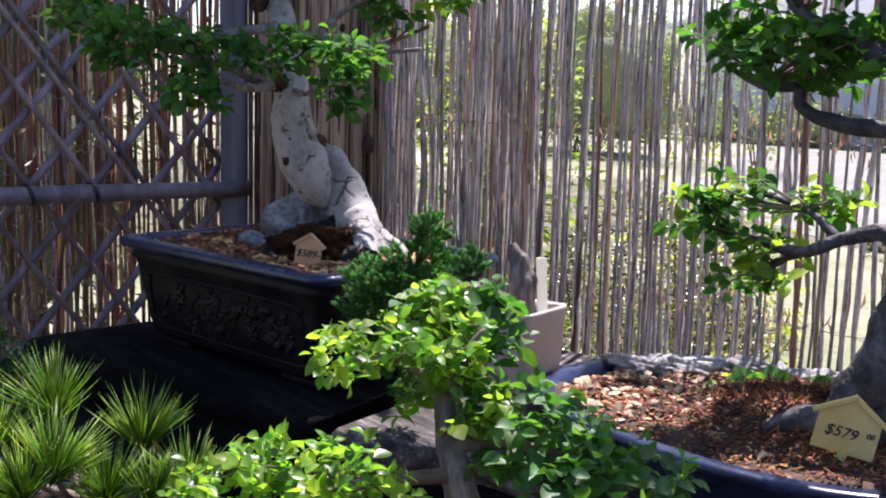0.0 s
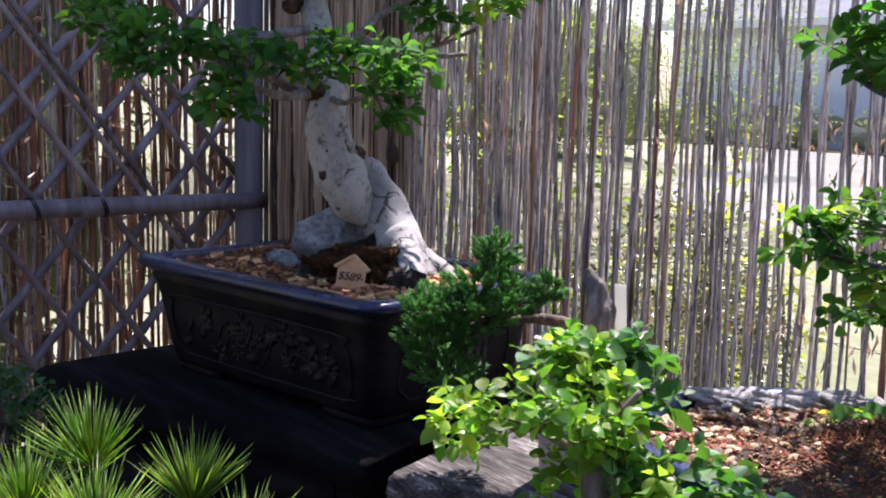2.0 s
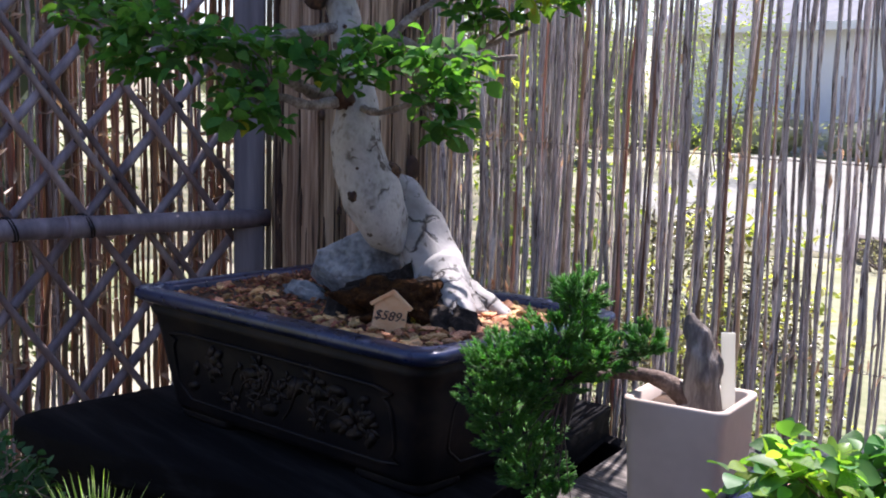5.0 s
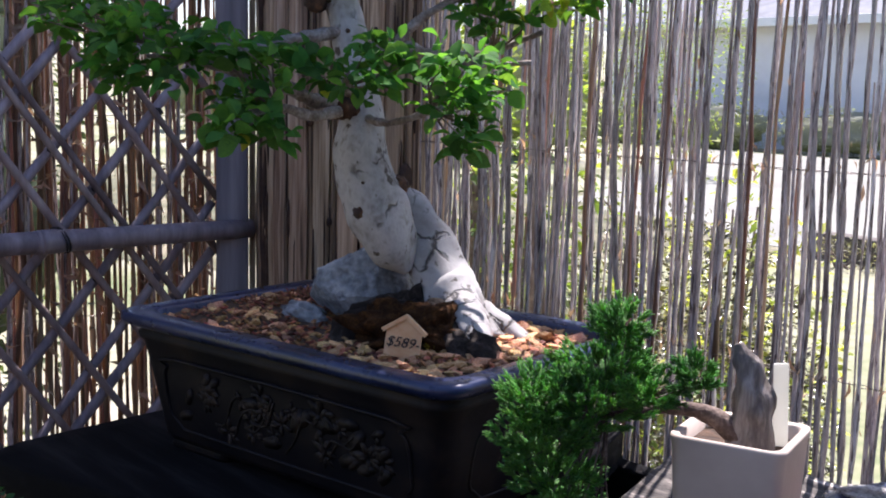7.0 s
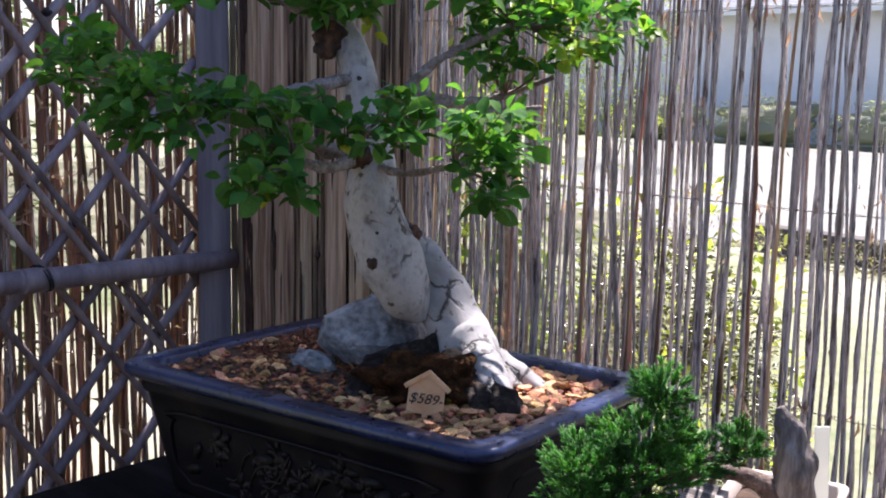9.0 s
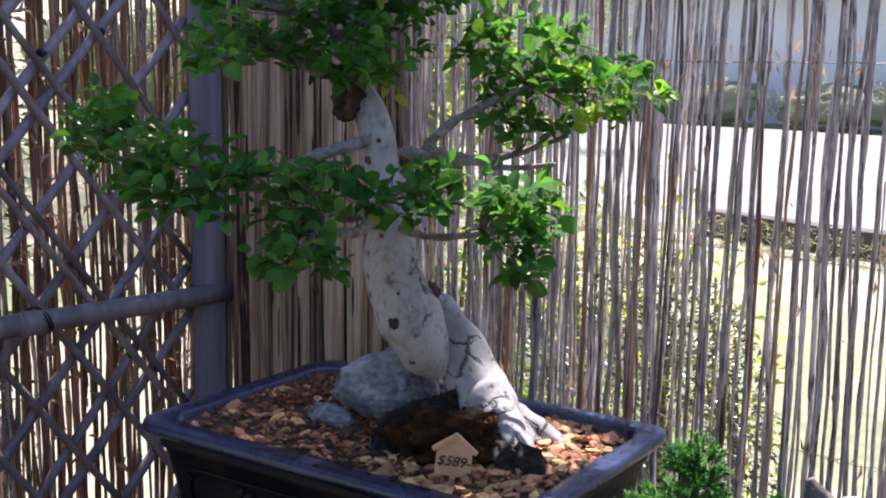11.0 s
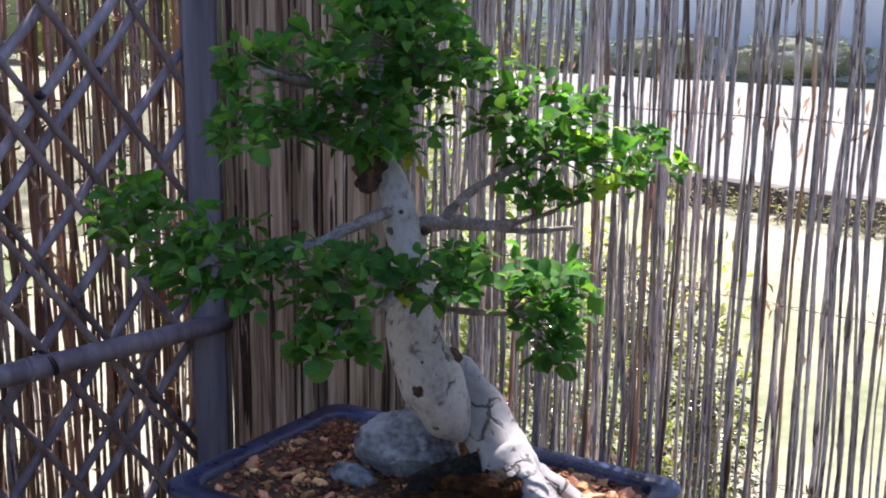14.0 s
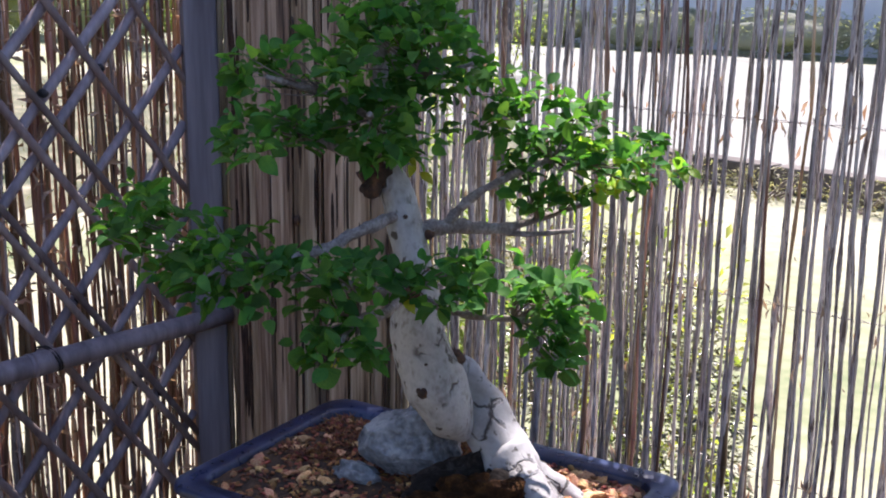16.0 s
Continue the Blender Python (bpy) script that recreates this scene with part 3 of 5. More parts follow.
def shrub(name, label, c, r, n, size, material, seed, category="shrub", kind="", core=False, group=""):
    """A loose shrub: some stems and a ragged mass of leaves, standing on the ground."""
    rng = random.Random(seed)
    t = thing(name, label, category, kind=kind)
    if group:
        tagged(t, label, category, group)
    c = Vector(c)
    stems, lots = [], []
    for i in range(7):
        a = rng.uniform(0, 6.28)
        tip = c + Vector((math.cos(a) * r.x * 0.6, math.sin(a) * r.y * 0.6, rng.uniform(0.1, 0.8) * r.z))
        base = Vector((c.x + rng.gauss(0, 0.04), c.y + rng.gauss(0, 0.04), -0.02))
        stems.append(tube_data([(*base, 0.012), (*base.lerp(tip, 0.5), 0.008), (*tip, 0.003)], sides=5, steps=3))
    v, f = merge(stems)
    tagged(mesh_ob("stem", v, f, M_TWIG, t), kind="stuff")
    if core:
        bm = blob_bm(r.x * 0.74, r.y * 0.74, r.z * 0.74, 0.45, 2.2 / r.x, seed, 4)
        bmesh.ops.translate(bm, verts=bm.verts, vec=c)
        tagged(part("inner_leaves", bm, material, t), kind="stuff")
    for i in range(int(3.2 * n)):
        while True:
            q = Vector((rng.uniform(-1, 1), rng.uniform(-1, 1), rng.uniform(-1, 1)))
            if q.length < 1 and rng.random() < 0.3 + 0.7 * q.length and noise.noise(q * 2.2 + Vector((seed, 0, 0))) > -0.12:
                break
        p = c + Vector((q.x * r.x, q.y * r.y, q.z * r.z))
        m = leaf_pose(rng, p, q, 0.55 * size * rng.uniform(0.6, 1.3))
        lv, lf = leaf_data(0.42, 0.2, 0.3, 3)
        lots.append(([m @ Vector(w) for w in lv], lf))
    v, f = merge(lots)
    tagged(mesh_ob("leaf_mass", v, f, material, t), kind="stuff")
    return t


# low leafy band added in place of the shade at the house's foot
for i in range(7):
    shrub("hedge", "pale grey-green hedge standing in for shade along the house base", (-22 + 3.4 * i, 25.2, 0.55), Vector((1.9, 0.6, 0.66)), 900, 0.13, M_FARBUSH, 40 + i, "hedge", core=True, group="hedges along the house")
shrub("shrub", "loose dark glossy shrub behind the reed screen", (-2.08, 2.25, 0.50), Vector((0.40, 0.30, 0.58)), 3800, 0.034, M_DARKSHRUB, 3)
shrub("shrub", "low yellow-green weeds behind the reed screen", (-1.92, 2.15, 0.32), Vector((0.34, 0.22, 0.36)), 420, 0.05, M_AIRY, 9)
for i, (px, py, pz, pr) in enumerate(((-2.14, 2.52, 0.66, 0.13), (-2.46, 2.66, 0.62, 0.14), (-1.98, 2.62, 0.56, 0.10))):
    shrub("weeds", "tall yellow-green weeds close behind the reed screen", (px, py, pz), Vector((pr, 0.16, pz - 0.06)), 110, 0.075, M_WEED, 97 + i, "weeds", group="tall weeds behind the reed screen")
shrub("shrub", "low dry weeds on the sunlit lawn", (-4.3, 5.0, 0.20), Vector((0.55, 0.4, 0.26)), 330, 0.06, M_SHRUB, 4)
shrub("shrub", "low dry weeds on the sunlit lawn", (-3.4, 3.6, 0.18), Vector((0.4, 0.35, 0.22)), 260, 0.05, M_SHRUB, 5)
for i, (px, py) in enumerate(((-5.2, 8.45), (-4.4, 8.35), (-3.7, 8.3), (-2.9, 8.2))):
    shrub("weeds", "dry weeds growing against the timber edging", (px, py, 0.10), Vector((0.42, 0.2, 0.16)), 160, 0.07, M_SHRUB, 30 + i, "weeds", group="weeds along the edging")
shrub("shrub", "dark bush behind the lattice fence", (-3.3, 0.46, 1.15), Vector((0.5, 0.90, 1.25)), 2200, 0.07, M_HEDGE, 6, core=True)
shrub("shrub", "tall bush beyond the lattice fence", (-8.2, 2.0, 1.5), Vector((1.0, 1.4, 1.7)), 1500, 0.11, M_HEDGE, 8, core=True)
shrub("shrub", "dark bush behind the lattice fence", (-4.6, 0.5, 1.6), Vector((0.8, 1.0, 0.75)), 1500, 0.085, M_HEDGE, 7, core=True)
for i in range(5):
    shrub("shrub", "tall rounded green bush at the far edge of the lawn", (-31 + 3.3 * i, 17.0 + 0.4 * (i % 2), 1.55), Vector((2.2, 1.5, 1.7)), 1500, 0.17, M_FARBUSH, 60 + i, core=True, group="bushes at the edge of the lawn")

for i in range(5):
    shrub("small_tree", "airy light green tree at the far side of the lawn", (-22 + 2.3 * i, 16.0 + 0.8 * (i % 2), 1.9), Vector((1.3, 1.0, 1.8)), 700, 0.15, M_AIRY, 80 + i, "tree", group="trees across the lawn")
# leaves at 4 m stand above view, added to shade the bonsai's left
tall = shrub("tree", "slender tree with unseen high foliage added to shade the bonsai", (-2.22, 1.92, 4.0), Vector((0.25, 0.34, 0.60)), 1300, 0.10, M_AIRY, 95, "tree")
v, f = tube_data([(-2.74, 2.20, -0.02, 0.050), (-2.72, 2.20, 1.0, 0.042), (-2.68, 2.17, 2.1, 0.034), (-2.42, 2.04, 3.3, 0.020), (-2.22, 1.92, 4.2, 0.008)], sides=10, steps=5, rough=0.2, freq=9)
mesh_ob("trunk", v, f, M_TWIG, tall, "slim brown trunk")
shrub("shrub", "yellow-green bush close behind the reed screen", (-2.72, 2.25, 0.95), Vector((0.36, 0.34, 0.80)), 800, 0.075, M_AIRY, 96)

# ---------------------------------------------------------------- reed screens
FENCE_Y, FENCE_TOP = 1.298, 1.69


def reed_meshes(name, material, n, seed, height):
    """Crooked reeds with swollen joints; 1 cm thick, to be scaled."""
    rng = random.Random(seed)
    out = []
    for i in range(n):
        rows, bx, by, dx, dy = [], 0.0, 0.0, 0.0, 0.0
        k = 46
        joint = rng.randint(2, 4)
        for j in range(k):
            t = j / (k - 1)
            swell = 1.0
            joint -= 1
            if joint == 0:                                # a joint: the reed swells and turns a little
                swell = rng.uniform(1.2, 1.6)
                dx, dy = rng.gauss(0, 0.0024), rng.gauss(0, 0.0016)
                joint = rng.randint(2, 5)
            bx = 0.90 * (bx + dx) + rng.gauss(0, 0.0013)
            by = 0.90 * (by + dy) + rng.gauss(0, 0.0006)
            rows.append((bx, by, t * height, 0.5 * (1.12 - 0.28 * t) * rng.uniform(0.86, 1.12) * swell))
        mb = sum(q[0] for q in rows) / k
        v, f = [], []
        for q in rows:
            for s in range(7):
                a = 2 * math.pi * s / 7
                v.append((q[0] - mb + q[3] * 0.01 * math.cos(a), q[1] + q[3] * 0.01 * math.sin(a), q[2]))
        for j in range(k - 1):
            for s in range(7):
                s2 = (s + 1) % 7
                f.append((j * 7 + s, j * 7 + s2, (j + 1) * 7 + s2, (j + 1) * 7 + s))
        me = bpy.data.meshes.new(name)
        me.from_pydata(v, [], f)
        me.materials.append(material)
        me.polygons.foreach_set("use_smooth", [True] * len(me.polygons))
        out.append(me)
    return out


screen = thing("reed_screen", "sun-bleached reed screen fence with gaps between the stems", "fence", kind="structure")
rng = random.Random(11)
REEDS = reed_meshes("reed", M_REED, 24, 1, FENCE_TOP) + reed_meshes("reed", M_REED_WARM, 3, 2, FENCE_TOP)


def set_reed(x, y, d, tilt, tall=1.0):
    r = new("reed", rng.choice(REEDS))
    r.matrix_world = Matrix.Translation((x, y, 0)) @ Euler((rng.gauss(0, 0.004), tilt, rng.uniform(-0.5, 0.5))).to_matrix().to_4x4() @ Matrix.Diagonal((d / 0.01, d / 0.01, tall, 1))
    r.parent = screen


x = -1.90
while x < 0.45:
    wide = min(1.0, max(0.0, (x + 1.52) / 0.50))             # the weave opens away from the log
    d = rng.choice((0.0036, 0.0044, 0.0050, 0.0055, 0.0060, 0.0072)) * rng.uniform(0.9, 1.12)
    x += d / 2
    set_reed(x, FENCE_Y + rng.gauss(0, 0.003), d, 0.006 + 0.010 * noise.noise(Vector((x * 5, 0, 7))) + rng.gauss(0, 0.0024))
    x += d / 2 + rng.choice((0.0002, 0.0008, 0.0013, 0.0018, 0.0023, 0.0028)) * (0.7 + 0.3 * wide) + (wide + min(0.6, max(0.0, (x + 1.3) / 0.4))) * rng.choice((0.0008, 0.0014, 0.0022, 0.0034))
for i in range(40):                                       # thin stems that have slipped behind the others
    set_reed(rng.uniform(-1.75, 0.4), FENCE_Y + 0.012, rng.uniform(0.0025, 0.005), rng.gauss(0.004, 0.022), rng.choice((1.0, 1.0, 0.8, 0.68)))
for z in (0.22, 0.5, 0.76, 1.01, 1.25, 1.485, 1.655):
    rows = [(-1.88 + 0.02 * i, FENCE_Y + (0.0060 if i % 2 else -0.0060), z + 0.0012 * noise.noise(Vector((i * 0.19, z * 9, 0))), 0.0005) for i in range(117)]
    tube("wire", rows, M_WIRE, screen, "thin rusty binding wire", sides=4, steps=1)
    rows = [(q[0], 2 * FENCE_Y - q[1], q[2] + 0.0012, 0.0005) for q in rows]
    tube("wire", rows, M_WIRE, screen, "thin rusty binding wire", sides=4, steps=1)
lots = []
for i in range(900):                                      # torn leaf sheaths left on the stems
    p = Vector((rng.uniform(-1.85, -0.3), FENCE_Y - rng.uniform(0.002, 0.006), rng.choice((1.01, 1.25, 1.485, rng.uniform(0.85, 1.8), rng.uniform(0.85, 1.8))) + rng.gauss(0, 0.012)))
    d = Vector((rng.gauss(0, 0.16), -0.10, rng.uniform(0.5, 1) * rng.choice((1, -1))))
    m = leaf_pose(rng, p, d * 9, rng.uniform(0.006, 0.024), 0.1)
    v, f = leaf_data(0.22, 0.3, 0.2, 3)
    lots.append(([m @ Vector(w) for w in v], f))
v, f = merge(lots)
tagged(mesh_ob("torn_sheath", v, f, M_SHEATH, screen, "pale torn leaf sheaths"), kind="stuff")
box_part("top_rail", (2.2, 0.03, 0.035), pose(-0.66, FENCE_Y + 0.026, FENCE_TOP - 0.02), M_POST, screen, bevel=0.004)

# the darker screen behind the lattice
back = thing("reed_screen", "dense brown reed screen behind the bamboo lattice", "fence", kind="structure")
rng = random.Random(12)
REEDS_B = reed_meshes("reed", M_REED_WARM, 9, 3, 1.95) + reed_meshes("reed", M_REED, 4, 4, 1.95)
for x0, step in ((-2.226, (0.0, 0.0006, 0.0014, 0.0024, 0.0034, 0.0050)), (-2.240, (0.001, 0.003, 0.006, 0.010))):
    y = 0.15
    while y < 1.17:
        d = rng.choice((0.0034, 0.0042, 0.005, 0.006, 0.0075)) * rng.uniform(0.9, 1.2)
        y += d / 2
        r = new("reed", rng.choice(REEDS_B))
        r.matrix_world = Matrix.Translation((x0 + rng.uniform(-0.006, 0.006), y, 0)) @ Euler((rng.gauss(0, 0.006), rng.gauss(0, 0.004), 1.57)).to_matrix().to_4x4() @ Matrix.Diagonal((d / 0.01, d / 0.01, 1, 1))
        r.parent = back
        y += d / 2 + rng.choice(step)
for z in (0.6, 0.95, 1.28, 1.6):
    rows = [(-2.226 + (0.006 if i % 2 else -0.006), 0.15 + 0.02 * i, z, 0.0007) for i in range(51)]
    tube("wire", rows, M_WIRE, back, "thin rusty binding wire", sides=4, steps=1)
lots = []
for i in range(1300):
    p = Vector((-2.218 + rng.uniform(0, 0.012), rng.uniform(0.3, 1.16), rng.uniform(0.8, 1.85)))
    d = Vector((0.3, rng.gauss(0, 0.4), rng.uniform(0.3, 1) * rng.choice((1, -1))))
    m = leaf_pose(rng, p, d, rng.uniform(0.012, 0.035), 0.1)
    v, f = leaf_data(0.3, 0.3, 0.8, 3)
    lots.append(([m @ Vector(w) for w in v], f))
v, f = merge(lots)
tagged(mesh_ob("torn_sheath", v, f, M_SHEATH, back, "brown torn leaf sheaths"), kind="stuff")

# ---------------------------------------------------------------- bamboo lattice, post and log
LAT_O = Vector((-2.130, 1.093, 0))                        # where the rail meets the post
LAT_D = Vector((-0.008, -0.99997, 0))                     # along the lattice, away from the post
lattice = thing("bamboo_lattice", "grey weathered bamboo lattice fence tied to a round rail", "fence")


def lat(s, z, out=0.0):
    p = LAT_O + LAT_D * s + Vector((0.99997, -0.008, 0)) * out
    return Vector((p.x, p.y, z))


RAIL_Z, LO, HI, SLAT_END = 1.091, 0.72, 1.95, 0.006
DOWN = [0.04, -0.03, -0.15, -0.27, -0.39, -0.51, 0.19, 0.167, 0.274, 0.395, 0.503, 0.62, 0.74, 0.86, 0.98]    # where each slat crosses the rail
RISE = [-0.25, -0.14, -0.02, 0.05, 0.163, 0.290, 0.415, 0.54, 0.608, 0.72, 0.84, 0.96, 1.08, 1.20, 1.32]
rng = random.Random(5)
for places, sign, slope, out, rad, mat in ((DOWN, 1, 1.36, -0.0240, 0.0060, M_SLAT_BROWN), (RISE, -1, 1.13, -0.0380, 0.0080, M_SLAT)):
    for s0 in places:
        lean = slope + rng.gauss(0, 0.04)
        pts = [(s0 + sign * (LO + (HI - LO) * k / 160 - RAIL_Z) / lean, LO + (HI - LO) * k / 160) for k in range(161)]
        pts = [q for q in pts if SLAT_END <= q[0] <= 1.3]
        if len(pts) < 4:
            continue
        rows = []
        for q in (pts[0], pts[len(pts) // 2], pts[-1]):
            rows.append((*lat(q[0], q[1], out + rng.gauss(0, 0.001)), rad * rng.uniform(0.90, 1.10)))
        v, f = tube_data(rows, sides=8, steps=7, rough=0.16, freq=22)
        mesh_ob("slat", v, f, mat, lattice)
p0, p1 = lat(-0.040, RAIL_Z, 0.0), lat(1.1, RAIL_Z, 0.0)
tube("rail", [(*p0, 0.0164), (*p0.lerp(p1, 0.3), 0.0174), (*p0.lerp(p1, 0.32), 0.0190), (*p0.lerp(p1, 0.34), 0.0174), (*p1, 0.0180)], M_SLAT, lattice, "round bamboo rail", sides=16, steps=6, rough=0.04)
for s0 in (0.290, 0.412, 0.525):
    for w in (-0.003, 0.002):
        c = lat(s0 + w, RAIL_Z, -0.012)
        rows = []
        for j in range(17):
            a = 2 * math.pi * j / 16
            rows.append((*(c + Vector((1, 0, 0)) * 0.0315 * math.cos(a) + Vector((0, 0, 0.0195 * math.sin(a))) + LAT_D * 0.006 * math.sin(a)), 0.0015))
        tube("tie", rows, M_CORD, lattice, "black cord tie", sides=5, steps=1, cap=False)
for i, a in enumerate(DOWN):                              # knots where slats cross
    for j, b in enumerate(RISE):
        dz = (b - a) / (1 / 1.36 + 1 / 1.13)
        s0 = a + dz / 1.36
        if (i + j) % 3 == 0 and abs(dz) > 0.04 and 0.07 < s0 < 1.1 and LO < RAIL_Z + dz < HI:
            bm = blob_bm(0.010, 0.0075, 0.0070, 0.25, 3, i * 7 + j, 2)
            bmesh.ops.translate(bm, verts=bm.verts, vec=lat(s0, RAIL_Z + dz, -0.0315))
            part("knot", bm, M_CORD, lattice, "black cord knot")

post = tagged(box_part("fence_post", (0.054, 0.054, 2.0), pose(-2.155, 1.112, 1.0, 0, 0, -31.5), M_POST, None, "", bevel=0.006), "square grey weathered wooden fence post at the corner", "post")
tagged(box_part("fence_post", (0.012, 0.010, 2.0), pose(-2.141, 1.143, 1.0, 0, 0, -25), M_LOG, None, "", bevel=0.003), "narrow weathered wooden stake beside the corner post", "post")

# the big log post, with split vertical ridges
LOGC, LOGR = Vector((-2.034, 1.281, 0)), 0.161
log = thing("log_post", "thick weathered grey-brown log post with vertical splits", "post")
rng = random.Random(8)
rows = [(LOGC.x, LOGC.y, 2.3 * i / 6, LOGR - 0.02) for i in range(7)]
tube("core", rows, M_KNOT, log, "dark core behind the split strips", sides=24, steps=1)
ang = 0.0
while ang < 2 * math.pi - 0.03:                           # long split strips of weathered wood round the core
    wid = min(rng.choice((0.07, 0.11, 0.15, 0.19, 0.24, 0.30)), 2 * math.pi - ang)
    h = rng.uniform(-0.006, 0.006)
    verts, faces, NC, NZ = [], [], 5, 24
    ph = rng.uniform(0, 50)
    for i in range(NZ):
        z = 2.3 * i / (NZ - 1)
        sway = 0.010 * noise.noise(Vector((ph, 0, z * 2.2)))
        gape = 0.008 + 0.022 * max(0, noise.noise(Vector((ph + 9, 0, z * 3.0))))
        for k in range(NC + 2):
            kk = min(max(k - 1, 0), NC - 1)
            a = ang + sway + gape + (wid - 2 * gape) * kk / (NC - 1)
            r = LOGR + h + 0.004 * noise.noise(Vector((ph + kk, 3, z * 5))) + 0.003 * math.sin(math.pi * kk / (NC - 1))
            if k in (0, NC + 1):
                r = LOGR - 0.024
            verts.append((LOGC.x + r * math.cos(a), LOGC.y + r * math.sin(a), z))
    for i in range(NZ - 1):
        for k in range(NC + 1):
            q = i * (NC + 2) + k
            faces.append((q, q + 1, q + NC + 3, q + NC + 2))
    mesh_ob("strip", verts, faces, M_LOG, log, smooth=False)
    ang += wid
rng = random.Random(18)
for i in range(110):                                      # long dark splits in the weathered face
    ang, z = rng.uniform(-150, 20), rng.uniform(0.95, 1.8)
    a = radians(ang)
    bm = blob_bm(0.003, rng.uniform(0.0008, 0.0032), rng.uniform(0.015, 0.10), 0.3, 2.0, i, 2)
    bmesh.ops.transform(bm, matrix=pose(LOGC.x + LOGR * math.cos(a), LOGC.y + LOGR * math.sin(a), z, 0, 0, ang), verts=bm.verts)
    part("split", bm, M_KNOT, log, "long dark split")
for ang, z, s in ((-5.4, 1.195, 1.0), (-25, 1.42, 0.45), (-62, 1.28, 0.4), (-50, 1.12, 0.35)):
    a = radians(ang)
    bm = blob_bm(0.006, 0.013 * s, 0.021 * s, 0.3, 2.5, ang, 2)
    bmesh.ops.transform(bm, matrix=pose(LOGC.x + (LOGR + 0.001) * math.cos(a), LOGC.y + (LOGR + 0.001) * math.sin(a), z, 0, 0, ang), verts=bm.verts)
    part("knot", bm, M_KNOT, log, "dark knot in the log")

# ---------------------------------------------------------------- the bench
bench = thing("bench", "dark weathered live-edge wooden slab bench on a solid base", "bench")
FRONT = [(-1.79, 0.60), (-1.765, 0.562), (-1.70, 0.565), (-1.64, 0.585), (-1.56, 0.612), (-1.45, 0.655), (-1.34, 0.70), (-1.24, 0.722), (-1.12, 0.732), (-1.06, 0.755), (-1.0, 0.80), (-0.94, 0.833), (-0.85, 0.845), (-0.6, 0.85), (-0.3, 0.85), (0.1, 0.85)]
BACK = [(0.12, 1.26), (-0.6, 1.275), (-1.2, 1.28), (-1.60, 1.20), (-1.74, 1.14), (-1.83, 1.08), (-1.825, 0.9), (-1.81, 0.75)]
ring = [np.array(p) for p in spline([(*p,) for p in FRONT], 5)] + [np.array(p) for p in spline([(*p,) for p in BACK], 5)]
def slab_ring(off, z, rough):
    c = np.array((-1.0, 0.95))
    out = []
    for i, p in enumerate(ring):
        d = p - c; d = d / np.linalg.norm(d)
        q = p + d * (off + rough * noise.noise(Vector((p[0] * 9, p[1] * 9, z * 20))))
        out.append((q[0], q[1], z))
    return out
SPLIT = -1.12
whole = list(ring)
ring = [p for p in whole if p[0] + 0.4 * (p[1] - 0.73) < SPLIT - 0.004]
v, f = loft([slab_ring(-0.012, 0.855, 0.006), slab_ring(0.0, 0.860, 0.008), slab_ring(0.004, 0.876, 0.008), slab_ring(0.0, 0.892, 0.006), slab_ring(-0.008, 0.8985, 0.004)], True, True)
mesh_ob("slab", v, f, M_SLAB, bench, "dark live-edge slab top with shade in its colour")
ring = [p for p in whole if p[0] + 0.4 * (p[1] - 0.73) > SPLIT + 0.004]
v, f = loft([slab_ring(-0.012, 0.853, 0.006), slab_ring(0.0, 0.860, 0.008), slab_ring(0.004, 0.876, 0.008), slab_ring(0.0, 0.892, 0.006), slab_ring(-0.008, 0.8985, 0.004)], True, True)
mesh_ob("slab", v, f, M_GREYSLAB, bench, "paler grey weathered slab top with sunlit streaks and shade in its colour")
for i in range(10):                                       # upright boards added under the front edge, near-black for its shade
    x0, x1 = -1.775 + 0.185 * i, -1.775 + 0.185 * (i + 1)
    fx, fy = [p[0] for p in FRONT[1:]], [p[1] for p in FRONT[1:]]
    y0, y1 = float(np.interp(x0, fx, fy)) + 0.028, float(np.interp(x1, fx, fy)) + 0.028
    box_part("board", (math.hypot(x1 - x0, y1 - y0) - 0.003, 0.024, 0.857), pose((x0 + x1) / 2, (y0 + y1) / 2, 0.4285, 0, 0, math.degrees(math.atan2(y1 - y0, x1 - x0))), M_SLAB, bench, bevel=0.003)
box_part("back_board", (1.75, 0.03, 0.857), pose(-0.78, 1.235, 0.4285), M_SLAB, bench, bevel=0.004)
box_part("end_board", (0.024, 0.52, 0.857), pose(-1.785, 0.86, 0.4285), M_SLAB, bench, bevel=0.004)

# a lower bench nearer the walk, which carries the small trees
low = thing("bench", "low dark plank bench for small potted trees", "bench")
for i in range(3):
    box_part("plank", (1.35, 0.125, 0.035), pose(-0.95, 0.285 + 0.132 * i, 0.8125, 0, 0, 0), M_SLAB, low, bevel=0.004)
for x in (-1.5, -0.4):
    for y in (0.28, 0.55):
        box_part("leg", (0.07, 0.07, 0.795), pose(x, y, 0.3975), M_SLAB, low, bevel=0.005)

# ---------------------------------------------------------------- the bonsai pot
POT = pose(-1.471, 0.899, 0.9, 0, 0, 9.2) @ Matrix.Diagonal((0.986, 1.086, 1, 1))
RIM = 0.167
pot = thing("bonsai_pot", "large rectangular dark blue glazed bonsai pot with relief panels", "plant pot", "bonsai pots on the benches")


def potted(name, v, f, material, label="", parent=None, smooth=True):
    return mesh_ob(name, [POT @ Vector(p) for p in v], f, material, parent or pot, label, smooth)


